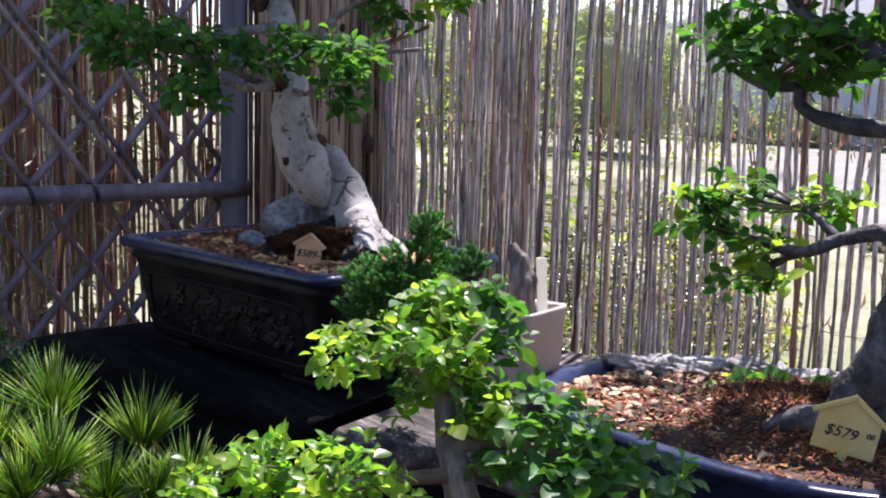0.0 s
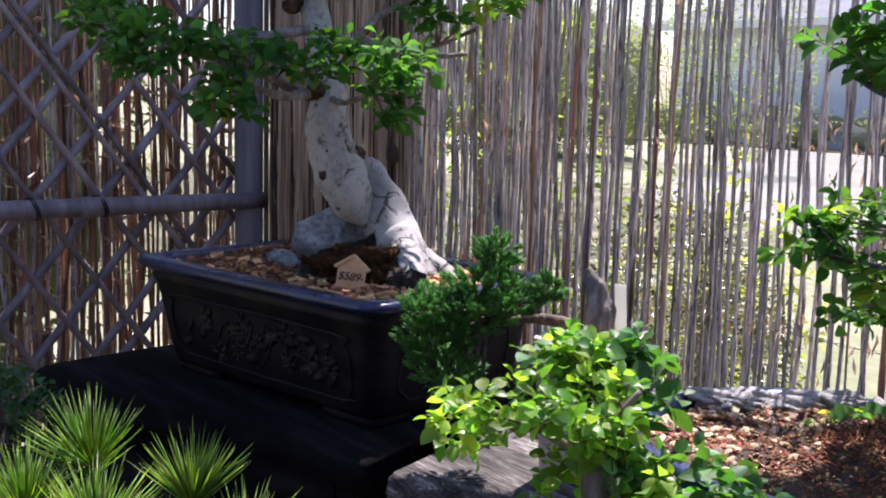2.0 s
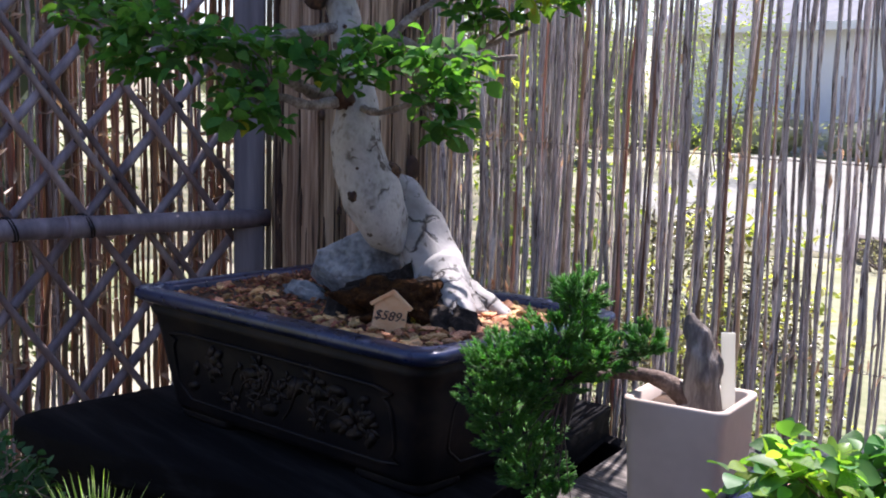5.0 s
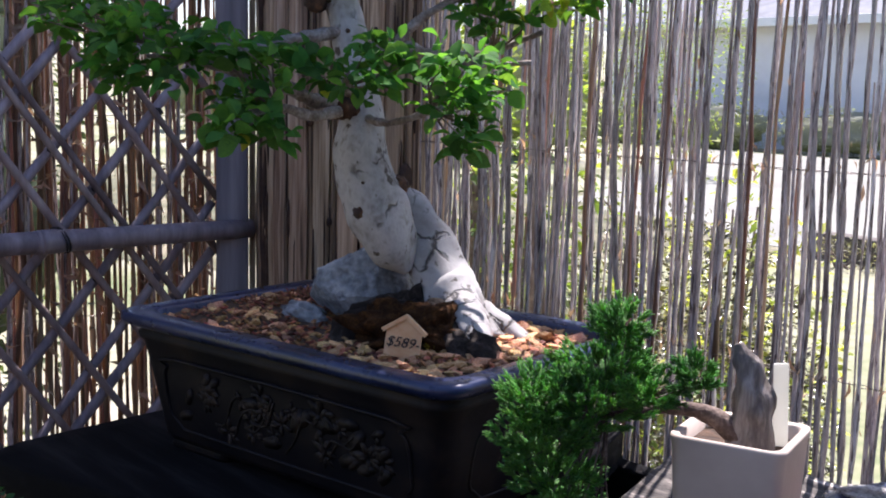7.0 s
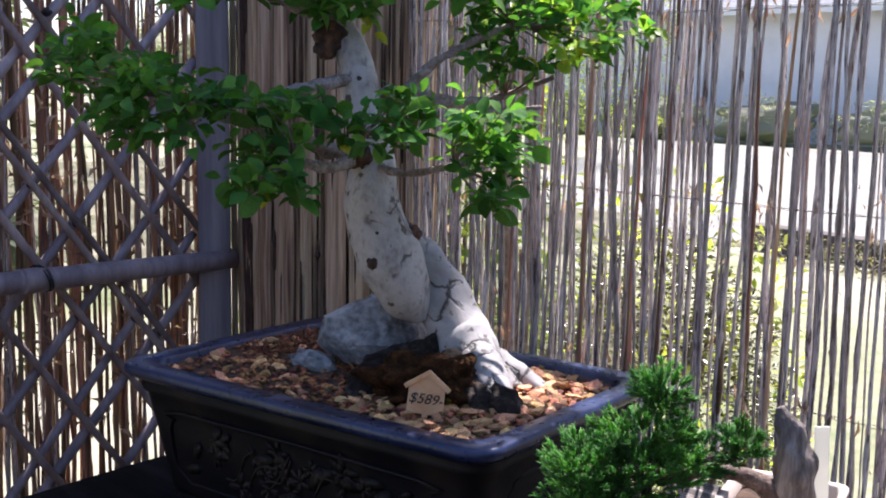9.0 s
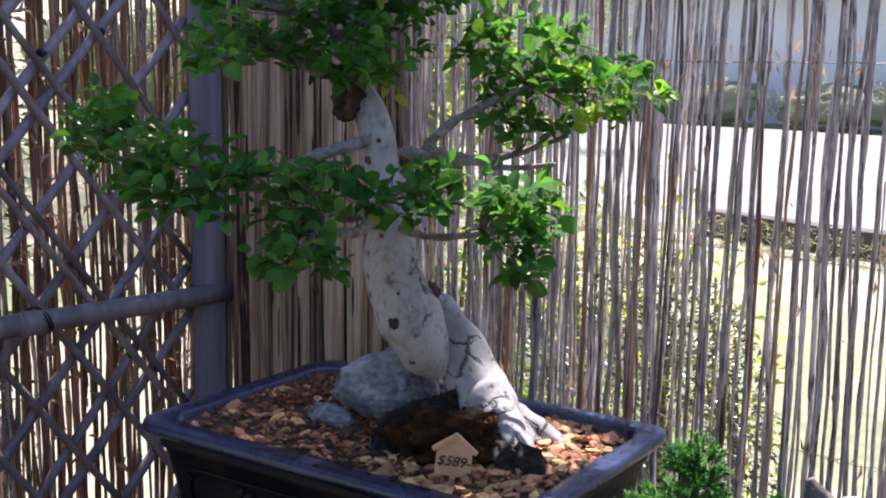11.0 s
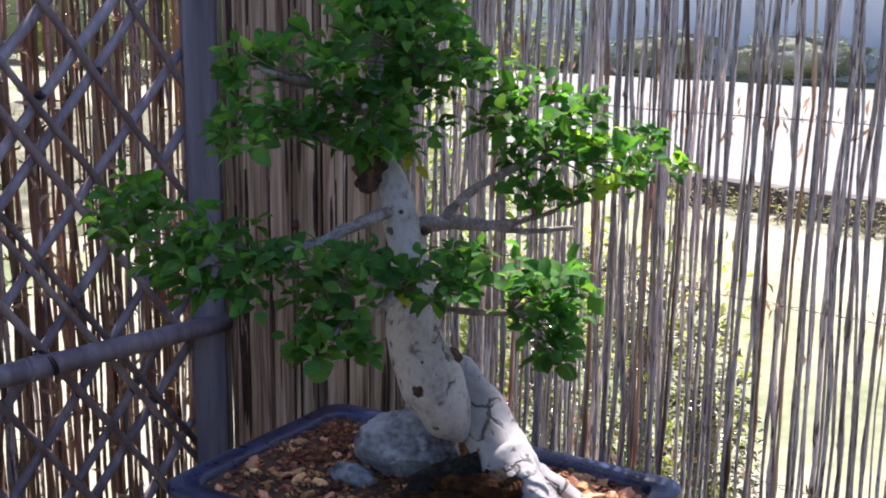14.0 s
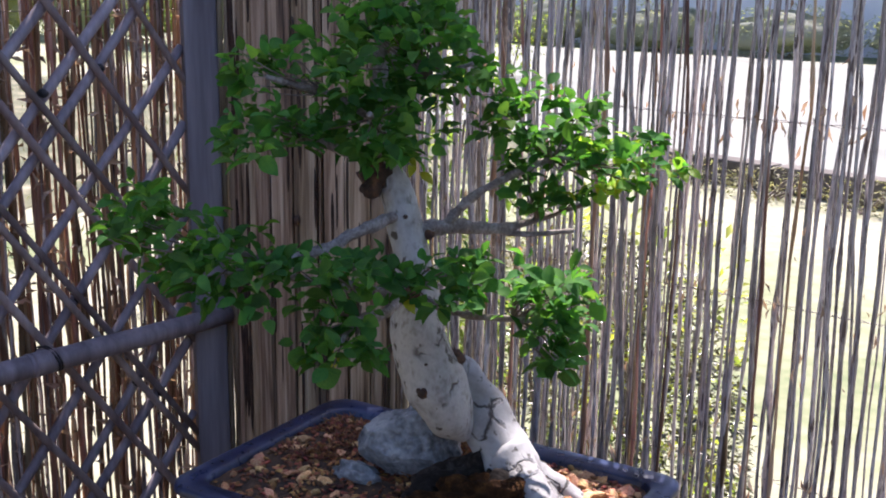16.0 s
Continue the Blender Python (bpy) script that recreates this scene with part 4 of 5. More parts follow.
v, f = loft([rrect(0.222, 0.122, 0.022, 0.012), rrect(0.226, 0.126, 0.024, 0.02), rrect(0.240, 0.138, 0.026, 0.10), rrect(0.246, 0.143, 0.026, 0.132),
             rrect(0.250, 0.147, 0.027, 0.136), rrect(0.251, 0.148, 0.027, 0.142), rrect(0.248, 0.145, 0.027, 0.145), rrect(0.252, 0.149, 0.028, 0.150)])
potted("body", v, f, M_GLAZE_WORN, "dark matt glazed body")
v, f = loft([rrect(0.246, 0.143, 0.027, 0.1475), rrect(0.256, 0.152, 0.028, 0.1495), rrect(0.263, 0.159, 0.030, 0.153),
             rrect(0.2665, 0.1625, 0.031, 0.1585), rrect(0.2655, 0.1615, 0.031, 0.1655), rrect(0.262, 0.158, 0.030, RIM), rrect(0.240, 0.136, 0.026, RIM - 0.001),
             rrect(0.236, 0.132, 0.024, RIM - 0.005), rrect(0.230, 0.127, 0.024, 0.10)], False)
potted("rim", v, f, M_GLAZE, "blue glazed flared rim")
for sx in (-1, 1):
    for sy in (-1, 1):
        v, f = loft([rrect(0.05, 0.03, 0.012, -0.001), rrect(0.054, 0.034, 0.014, 0.004), rrect(0.05, 0.03, 0.012, 0.018)], True, True)
        potted("foot", [(p[0] + sx * 0.165, p[1] + sy * 0.085, p[2]) for p in v], f, M_GLAZE_WORN)


def side_point(side, u, w, out):
    """A point of the sloping side wall: u along it, w its height."""
    lean = (w - 0.02) * 0.17
    if side == "front":
        return Vector((u, -(0.1255 + lean + out), w))
    return Vector((0.2255 + lean + out, u, w))


rng = random.Random(21)
for side, hw in (("front", 0.195), ("end", 0.092)):
    lo, hi, c = 0.030, 0.117, 0.022                       # a moulding with stepped cloud corners
    path = [(-hw + c, lo), (hw - c, lo), (hw - c * 0.4, lo + c * 0.5), (hw, lo + c), (hw, hi - c), (hw - c * 0.4, hi - c * 0.5), (hw - c, hi), (-hw + c, hi), (-hw + c * 0.4, hi - c * 0.5), (-hw, hi - c), (-hw, lo + c), (-hw + c * 0.4, lo + c * 0.5), (-hw + c, lo)]
    rows = [(*(POT @ side_point(side, a, b, 0.0)), 0.0022) for a, b in path]
    tube("panel_frame", rows, M_GLAZE_WORN, pot, "raised moulding round the panel", sides=6, steps=2, cap=False)
    lots = []
    for i in range(46 if side == "front" else 16):        # flowers, leaves and stems in low relief
        u = rng.uniform(-hw + 0.03, hw - 0.03); w = rng.uniform(0.046, 0.102)
        petals = rng.choice((1, 1, 5, 6)); s = rng.uniform(0.006, 0.012)
        for k in range(petals):
            a = 2 * math.pi * k / petals + rng.uniform(0, 1)
            o = s if petals > 1 else 0
            cu, cw = u + o * math.cos(a), w + o * math.sin(a)
            bm = bmesh.new()
            bmesh.ops.create_icosphere(bm, subdivisions=1, radius=1)
            vs = []
            L = s * (0.95 if petals > 1 else 1.8)
            for q in bm.verts:
                du = q.co.x * L * math.cos(a) - q.co.y * L * 0.45 * math.sin(a)
                dw = q.co.x * L * math.sin(a) + q.co.y * L * 0.45 * math.cos(a)
                vs.append(POT @ side_point(side, cu + du, cw + dw, q.co.z * 0.0009))
            bm.verts.index_update()
            lots.append((vs, [tuple(x.index for x in fc.verts) for fc in bm.faces]))
            bm.free()
    for i in range(7 if side == "front" else 3):
        u = rng.uniform(-hw + 0.04, hw - 0.07)
        rows = [(*(POT @ side_point(side, u + 0.018 * k, 0.05 + 0.014 * k + 0.01 * math.sin(k * 2 + i), 0.0002)), 0.0014) for k in range(4)]
        lots.append(tube_data(rows, sides=5, steps=3))
    v, f = merge(lots)
    mesh_ob("relief", v, f, M_RELIEF, pot, "flowers and leaves in low relief")

# soil, with a mound under the roots
SOIL_N = (60, 36)


def soil_z(px, py):
    d = math.hypot((px - 0.055) / 0.10, (py - 0.035) / 0.075)
    e = math.hypot((px + 0.12) / 0.10, (py - 0.03) / 0.075)
    return 0.157 + 0.018 * math.exp(-d * d) + 0.013 * math.exp(-e * e) + 0.006 * noise.noise(Vector((px * 14, py * 14, 0))) + 0.004 * noise.noise(Vector((px * 50, py * 50, 3)))


verts, faces = [], []
for i in range(SOIL_N[0] + 1):
    for j in range(SOIL_N[1] + 1):
        px, py = -0.236 + 0.472 * i / SOIL_N[0], -0.132 + 0.264 * j / SOIL_N[1]
        verts.append((px, py, soil_z(px, py)))
for i in range(SOIL_N[0]):
    for j in range(SOIL_N[1]):
        a = i * (SOIL_N[1] + 1) + j
        faces.append((a, a + SOIL_N[1] + 1, a + SOIL_N[1] + 2, a + 1))
soil = potted("soil", verts, faces, M_SOIL, "dark damp soil strewn with bark chips")
CHIPS = [chip_mesh("chip", 50 + i, M_CHIP, 0.45 + 0.1 * (i % 3)) for i in range(6)]
TAN_CHIPS = [chip_mesh("chip", 80 + i, M_CHIP_TAN, 0.26 + 0.08 * (i % 3)) for i in range(6)]
CHIPS_J = [chip_mesh("chip", 60 + i, M_CHIP_J, 0.5) for i in range(5)]


def data_of(me):
    return [Vector(w.co) for w in me.vertices], [tuple(p.vertices) for p in me.polygons]


CHIPD = [data_of(m) for m in CHIPS_J]


def strew(rng, n_own, n_all, place, parent, own_size, mass_size, meshes=CHIPS):
    """Chips laid on a surface: the first n_own as objects, the rest as one mesh."""
    lots = []
    for i in range(n_all):
        p, big = place(rng, i < n_own)
        s = (own_size if i < n_own else mass_size) * rng.uniform(0.6, 1.35) * big
        m = Matrix.Translation(p) @ Euler((rng.gauss(0, 0.35), rng.gauss(0, 0.35), rng.uniform(0, 6.28))).to_matrix().to_4x4() @ Matrix.Scale(s, 4)
        if i < n_own:
            c = new("chip", rng.choice(meshes))
            c.matrix_world = m
            c.parent = parent
        else:
            v, f = rng.choice(CHIPD)
            lots.append(([m @ w for w in v], f))
    v, f = merge(lots)
    tagged(mesh_ob("grit", v, f, M_CHIP_J, parent, "fine bark chips and grit", smooth=False), kind="stuff")


def on_pot(rng, own):
    while True:
        px, py = rng.uniform(-0.228, 0.228), rng.uniform(-0.125, 0.125)
        if own and (-0.05 < px < 0.13 and -0.06 < py < 0.06 and rng.random() < 0.8):
            continue
        if own and px < 0.03 and rng.random() < 0.80:
            continue
        break
    return POT @ Vector((px, py, soil_z(px, py) + 0.002)), 1.35 if px > 0.10 else 1.15


strew(random.Random(31), 300, 2600, on_pot, soil, 0.0185, 0.0085)

rng = random.Random(32)
rows = []
for i in range(1700):                                     # shredded bark fibre behind the chips
    px, py = rng.uniform(-0.22, 0.05), rng.uniform(-0.02, 0.125)
    if noise.noise(Vector((px * 22, py * 22, 3))) > -0.25:
        rows.append((POT @ Vector((px, py, soil_z(px, py) + 0.002)), Vector((rng.gauss(0, 1), rng.gauss(0, 1), rng.uniform(0.0, 0.8)))))
v, f = spikes(rng, rows, 0.013, 0.0010)
tagged(mesh_ob("fibre", v, f, M_FIBRE, soil, "shredded red-brown bark fibre"), kind="stuff")

# moss tufts among the roots
rng = random.Random(33)
for cx, cy, r in ((0.135, -0.045, 0.018), (0.02, -0.06, 0.014), (0.05, -0.02, 0.012)):
    rows = []
    for i in range(260):
        q = Vector((rng.gauss(0, 1), rng.gauss(0, 1), abs(rng.gauss(0, 1)))).normalized()
        rows.append((POT @ (Vector((cx, cy, soil_z(cx, cy))) + q * r * 0.8), q))
    v, f = spikes(rng, rows, 0.005, 0.0008)
    mesh_ob("moss", v, f, M_MOSS, soil, "tuft of yellow-green moss")

# the stone beside the trunk
rng = random.Random(14)
CUTS = []
for i in range(26):
    nrm = Vector((rng.gauss(0, 1), rng.gauss(0, 1), rng.gauss(0.2, 1))).normalized()
    CUTS.append((nrm, math.sqrt((0.060 * nrm.x) ** 2 + (0.040 * nrm.y) ** 2 + (0.043 * nrm.z) ** 2) * rng.uniform(0.66, 0.93)))
bm = blob_bm(0.062, 0.042, 0.046, 0.22, 1.3, 4, 6, flat=-0.02)
for q in bm.verts:
    for nrm, dist in CUTS:
        over = q.co.dot(nrm) - dist
        if over > 0:
            q.co -= nrm * over
    q.co += q.co.normalized() * (0.0016 * noise.noise(q.co * 110) + 0.0012 * noise.noise(q.co * 260))
bmesh.ops.transform(bm, matrix=pose(-1.511, 0.916, 1.097, 6, -4, 40) @ Matrix.Diagonal((1.36, 1.22, 1.42, 1)), verts=bm.verts)
tagged(part("stone", bm, M_STONE, None), "angular blue-grey stone on the soil beside the trunk", "stone")
bm = blob_bm(0.030, 0.018, 0.014, 0.35, 2.0, 9, 4)
bmesh.ops.transform(bm, matrix=pose(-1.545, 0.858, 1.066, 5, 12, 40), verts=bm.verts)
tagged(part("stone", bm, M_STONE, None), "small flat blue-grey stone on the soil", "stone")

# ---------------------------------------------------------------- the bonsai tree
tree = thing("bonsai_tree", "old leaning bonsai tree with thick pale trunk and green leaf pads", "tree")
TR = [(-1.4235, 0.9119, 1.1285, 0.0060), (-1.4300, 0.9084, 1.1420, 0.0200), (-1.4390, 0.9004, 1.1620, 0.0305), (-1.4520, 0.8904, 1.1950, 0.0365), (-1.4660, 0.8814, 1.2340, 0.0330), (-1.4730, 0.8784, 1.2680, 0.0292),
      (-1.4770, 0.8824, 1.3000, 0.0250), (-1.4834, 0.8814, 1.3480, 0.0208), (-1.4920, 0.8770, 1.3920, 0.0198), (-1.5040, 0.8740, 1.4260, 0.0185), (-1.5140, 0.8710, 1.4520, 0.0145),
      (-1.5220, 0.8660, 1.5030, 0.0112), (-1.5130, 0.8710, 1.5460, 0.0080), (-1.5020, 0.8770, 1.5830, 0.0049)]
tube("trunk", TR, M_BARK, tree, "pale smooth bark with dark specks", sides=28, steps=8, rough=0.14, freq=28, lobes=0.03)
RB = [(-1.455, 0.911, 1.216, 0.008), (-1.4506, 0.9347, 1.2, 0.0195), (-1.4396, 0.9437, 1.175, 0.0255), (-1.4206, 0.9477, 1.14, 0.031), (-1.3956, 0.9487, 1.108, 0.0345), (-1.3746, 0.9477, 1.079, 0.038), (-1.3526, 0.9437, 1.047, 0.046)]
tube("root_buttress", RB, M_ROOT, tree, "thick grey root with cracked plates", sides=28, steps=8, rough=0.2, freq=34, lobes=0.08)
for rows in ([(-1.385, 0.942, 1.112, 0.026), (-1.345, 0.928, 1.088, 0.024), (-1.308, 0.912, 1.070, 0.018), (-1.274, 0.898, 1.056, 0.011), (-1.250, 0.887, 1.043, 0.004)],
             [(-1.385, 0.955, 1.095, 0.02), (-1.345, 0.975, 1.075, 0.016), (-1.305, 0.99, 1.057, 0.009), (-1.28, 1.0, 1.045, 0.004)]):
    tube("root", rows, M_ROOT, tree, "pale surface root", sides=14, steps=6, rough=0.3, freq=45, lobes=0.1)
# roots round the hollow, its deep shade put into their colour
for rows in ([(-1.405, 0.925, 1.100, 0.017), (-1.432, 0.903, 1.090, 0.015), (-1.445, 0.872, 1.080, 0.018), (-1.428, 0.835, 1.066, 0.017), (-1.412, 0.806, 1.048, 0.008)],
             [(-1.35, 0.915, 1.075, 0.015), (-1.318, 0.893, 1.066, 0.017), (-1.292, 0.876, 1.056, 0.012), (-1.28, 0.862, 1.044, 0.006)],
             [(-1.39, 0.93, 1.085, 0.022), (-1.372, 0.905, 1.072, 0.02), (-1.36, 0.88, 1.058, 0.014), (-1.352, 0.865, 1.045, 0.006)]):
    tube("root", rows, M_ROOT_DARK, tree, "knobbly surface root darkened with the hollow's shade", sides=16, steps=7, rough=0.38, freq=75, lobes=0.15)
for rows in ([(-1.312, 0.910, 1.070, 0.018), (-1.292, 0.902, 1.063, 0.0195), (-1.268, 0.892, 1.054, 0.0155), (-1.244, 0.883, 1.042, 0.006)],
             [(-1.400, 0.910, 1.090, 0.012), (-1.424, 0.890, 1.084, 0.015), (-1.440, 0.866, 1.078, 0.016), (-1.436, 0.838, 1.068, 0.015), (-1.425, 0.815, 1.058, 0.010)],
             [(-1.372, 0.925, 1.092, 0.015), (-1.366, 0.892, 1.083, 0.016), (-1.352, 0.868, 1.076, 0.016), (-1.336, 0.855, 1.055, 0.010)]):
    tube("root", rows, M_ROOT_DARK, tree, "knobbly surface root darkened with the hollow's shade", sides=16, steps=7, rough=0.45, freq=60, lobes=0.15)
bm = blob_bm(0.070, 0.040, 0.036, 0.5, 2.6, 17, 5)
bmesh.ops.transform(bm, matrix=pose(-1.370, 0.878, 1.066, 0, 0, 35), verts=bm.verts)
part("root_base", bm, M_PEAT, tree, "dark brown fibrous root base")
for p, r in (((-1.4425, 0.8545, 1.197), 0.0052), ((-1.442, 0.861, 1.230), 0.0022), ((-1.424, 0.872, 1.185), 0.002), ((-1.452, 0.860, 1.262), 0.0025), ((-1.4765, 0.8635, 1.395), 0.003)):
    bm = blob_bm(r, r, r * 0.9, 0.3, 2, 3, 2)
    bmesh.ops.translate(bm, verts=bm.verts, vec=Vector(p))
    part("knot", bm, M_KNOT, tree, "small dark bark scar")
# the first blob stands for a hollow, its shade put into the dark brown
for p, r, e in (((-1.513, 0.853, 1.441), 0.0185, 1), ((-1.508, 0.842, 1.425), 0.012, 6), ((-1.472, 0.858, 1.312), 0.0155, 2), ((-1.4395, 0.908, 1.226), 0.0115, 3), ((-1.444, 0.8615, 1.197), 0.0095, 5), ((-1.469, 0.893, 1.372), 0.008, 4)):
    bm = blob_bm(r, r, r * 0.9, 0.35, 2.4, e, 3)
    bmesh.ops.translate(bm, verts=bm.verts, vec=Vector(p))
    part("healed_cut", bm, M_CUT, tree, "rusty brown healed cut with a hollow's dark in its colour")

BOUGHS = {
    "lowleft": [(-1.478, 0.866, 1.318, 0.010), (-1.470, 0.818, 1.318, 0.0075), (-1.462, 0.765, 1.336, 0.0062), (-1.490, 0.715, 1.350, 0.005), (-1.540, 0.665, 1.372, 0.0038), (-1.585, 0.630, 1.385, 0.0025)],
    "left": [(-1.490, 0.870, 1.395, 0.008), (-1.494, 0.810, 1.385, 0.0066), (-1.500, 0.760, 1.372, 0.0055), (-1.512, 0.700, 1.365, 0.004), (-1.53, 0.65, 1.36, 0.0025)],
    "lowfront": [(-1.475, 0.860, 1.310, 0.007), (-1.448, 0.800, 1.302, 0.0055), (-1.432, 0.742, 1.312, 0.0045), (-1.415, 0.70, 1.300, 0.0028)],
    "front": [(-1.476, 0.868, 1.325, 0.006), (-1.435, 0.832, 1.334, 0.005), (-1.385, 0.800, 1.345, 0.003)],
    "lowright": [(-1.468, 0.880, 1.302, 0.0052), (-1.425, 0.872, 1.296, 0.0042), (-1.375, 0.862, 1.300, 0.0036), (-1.315, 0.852, 1.312, 0.0030), (-1.265, 0.845, 1.318, 0.002)],
    "right": [(-1.480, 0.884, 1.372, 0.010), (-1.462, 0.915, 1.378, 0.0092), (-1.450, 0.950, 1.374, 0.0080), (-1.432, 0.985, 1.370, 0.0062), (-1.408, 1.02, 1.378, 0.0045), (-1.36, 1.05, 1.40, 0.003)],
    "rightup": [(-1.462, 0.915, 1.378, 0.0062), (-1.444, 0.938, 1.410, 0.0052), (-1.412, 0.967, 1.435, 0.0046), (-1.375, 1.0, 1.455, 0.0036), (-1.325, 1.035, 1.452, 0.0025)],
    "rightlow": [(-1.450, 0.950, 1.374, 0.0045), (-1.415, 1.005, 1.362, 0.0036), (-1.372, 1.045, 1.366, 0.0028)],
    "topleft": [(-1.516, 0.866, 1.458, 0.0082), (-1.526, 0.818, 1.470, 0.0064), (-1.540, 0.77, 1.488, 0.005), (-1.556, 0.735, 1.50, 0.003)],
    "topleft2": [(-1.521, 0.866, 1.500, 0.006), (-1.552, 0.815, 1.530, 0.0045), (-1.592, 0.765, 1.548, 0.003)],
    "topright": [(-1.518, 0.870, 1.520, 0.006), (-1.470, 0.895, 1.545, 0.0045), (-1.425, 0.915, 1.565, 0.003)],
    # limb above view, added to carry leaf pads that shade the pine
    "crown": [(-1.521, 0.868, 1.53, 0.008), (-1.515, 0.875, 1.64, 0.007), (-1.46, 0.88, 1.735, 0.0065), (-1.37, 0.862, 1.765, 0.005), (-1.25, 0.842, 1.775, 0.003)],
    "topfront": [(-1.520, 0.866, 1.490, 0.006), (-1.495, 0.830, 1.505, 0.0045), (-1.47, 0.80, 1.515, 0.003)],
}
for k, rows in BOUGHS.items():
    tube("limb", rows, M_LIMB, tree, "gnarled brown limb", sides=12, steps=7, rough=0.5, freq=85)
LEAVES = leaf_meshes("leaf", M_LEAF, 6, 1, 0.70)
PADS = [((-1.475, 0.862, 1.572), 0.112, 0.050, 0.085, 1.9), ((-1.594, 0.766, 1.552), 0.036, 0.024, 0.04, 0.35), ((-1.553, 0.735, 1.494), 0.055, 0.034, 0.05, 0.65),
        ((-1.488, 0.822, 1.500), 0.075, 0.045, 0.06, 1.0), ((-1.392, 1.002, 1.500), 0.074, 0.040, 0.065, 0.95), ((-1.318, 1.038, 1.453), 0.078, 0.038, 0.06, 0.95),
        ((-1.396, 1.001, 1.425), 0.048, 0.032, 0.045, 0.40), ((-1.603, 0.622, 1.400), 0.058, 0.040, 0.055, 0.8), ((-1.523, 0.650, 1.370), 0.066, 0.044, 0.06, 0.9),
        ((-1.444, 0.700, 1.350), 0.070, 0.036, 0.06, 0.75), ((-1.408, 0.702, 1.297), 0.055, 0.022, 0.035, 0.40), ((-1.370, 0.796, 1.354), 0.062, 0.030, 0.05, 0.65),
        ((-1.285, 0.856, 1.346), 0.050, 0.027, 0.042, 0.5), ((-1.252, 0.842, 1.304), 0.028, 0.034, 0.030, 0.40), ((-1.49, 0.88, 1.61), 0.07, 0.03, 0.06, 0.6),
        # the last two pads are unseen, added to shade the pine's rear fans
        ((-1.268, 0.868, 1.800), 0.115, 0.026, 0.070, 2.2), ((-1.43, 0.87, 1.775), 0.08, 0.035, 0.06, 1.0)]
SRC = ["topright", "topleft2", "topleft", "topfront", "rightup", "rightup", "right", "lowleft", "left", "lowfront", "lowfront", "front", "lowright", "lowright", "topright", "crown", "crown"]
BRIGHT = leaf_meshes("leaf", M_HORN, 5, 29, 0.66)
for (pad, c, tips, rg), s in zip(foliage(tree, PADS[:5], 20, 225, 0.0235, LEAVES, M_LEAF_J, 71) + foliage(tree, PADS[5:6], 60, 225, 0.0225, BRIGHT, M_LEAF_J, 74) + foliage(tree, PADS[6:], 20, 225, 0.0235, LEAVES, M_LEAF_J, 73), SRC):
    twigs(tree, BOUGHS[s][-2][:3], tips, rg, 12)
rng = random.Random(72)
YL = leaf_meshes("leaf", M_LEAF_Y, 2, 5, 0.5)
for p in ((-1.478, 0.875, 1.452), (-1.470, 0.880, 1.444), (-1.482, 0.866, 1.462), (-1.33, 1.02, 1.43), (-1.30, 1.02, 1.44), (-1.36, 1.0, 1.42), (-1.42, 0.70, 1.285), (-1.44, 0.71, 1.29), (-1.30, 0.85, 1.325), (-1.40, 0.78, 1.33)):
    lf = new("leaf", rng.choice(YL))
    lf.matrix_world = leaf_pose(rng, Vector(p), Vector((0.3, 0.3, -0.6)), 0.02)
    lf.parent = tree
    tagged(lf, "yellow leaf")

# ---------------------------------------------------------------- price tags
def price_tag(label, material, text, m, w, h, wood, txt=0.30, cents=""):
    """A small house-shaped tag on a stake; m stands at the middle of its front, z up, facing -y."""
    t = thing("price_tag", label, "price tag")
    prof = [(-w / 2, -h * 0.45), (w / 2, -h * 0.45), (w / 2, h * 0.22), (0, h * 0.55), (-w / 2, h * 0.22)]
    bm = bmesh.new()
    th = 0.004
    a = [bm.verts.new(m @ Vector((x, -th / 2, z))) for x, z in prof]
    b = [bm.verts.new(m @ Vector((x, th / 2, z))) for x, z in prof]
    bm.faces.new(a)
    bm.faces.new(b[::-1])
    for i in range(5):
        j = (i + 1) % 5
        bm.faces.new((a[j], a[i], b[i], b[j]))
    part("board", bm, material, t, smooth=False)
    for s in (-1, 1):
        ang = math.degrees(math.atan2(h * 0.33, w / 2)) * s
        box_part("roof", (math.hypot(w / 2, h * 0.33) * 1.28, th * 2.2, 0.0045), m @ pose(s * w * 0.295, 0, h * 0.385, 0, ang, 0), material, t, bevel=0.0008)
    box_part("stake", (w * 0.16, th, h * 0.7), m @ pose(w * 0.02, 0.0005, -h * 0.75), material, t, bevel=0.0006)
    lettering("writing", text, h * txt * 1.2, m @ pose(-w * 0.10 if cents else 0, -th / 2 - 0.0007, -h * 0.08, 90, 0, 0), t, M_INK, 0.0003, 0.25)
    if cents:
        lettering("writing", cents, h * txt * 0.62, m @ pose(w * 0.36, -th / 2 - 0.0007, -h * 0.02, 90, 0, 0), t, M_INK, 0.0003, 0.25)
    return t


price_tag("small pale wooden house-shaped price tag in the soil", M_TAGWOOD, "$589-", pose(-1.326, 0.829, 1.0795, -6, 6, 40), 0.037, 0.041, True)
price_tag("small yellow house-shaped price tag in the oval pot", M_TAGYEL, "$579", pose(-0.548, 0.962, 1.006, -6, 12, 38), 0.056, 0.052, True, 0.23, "00")

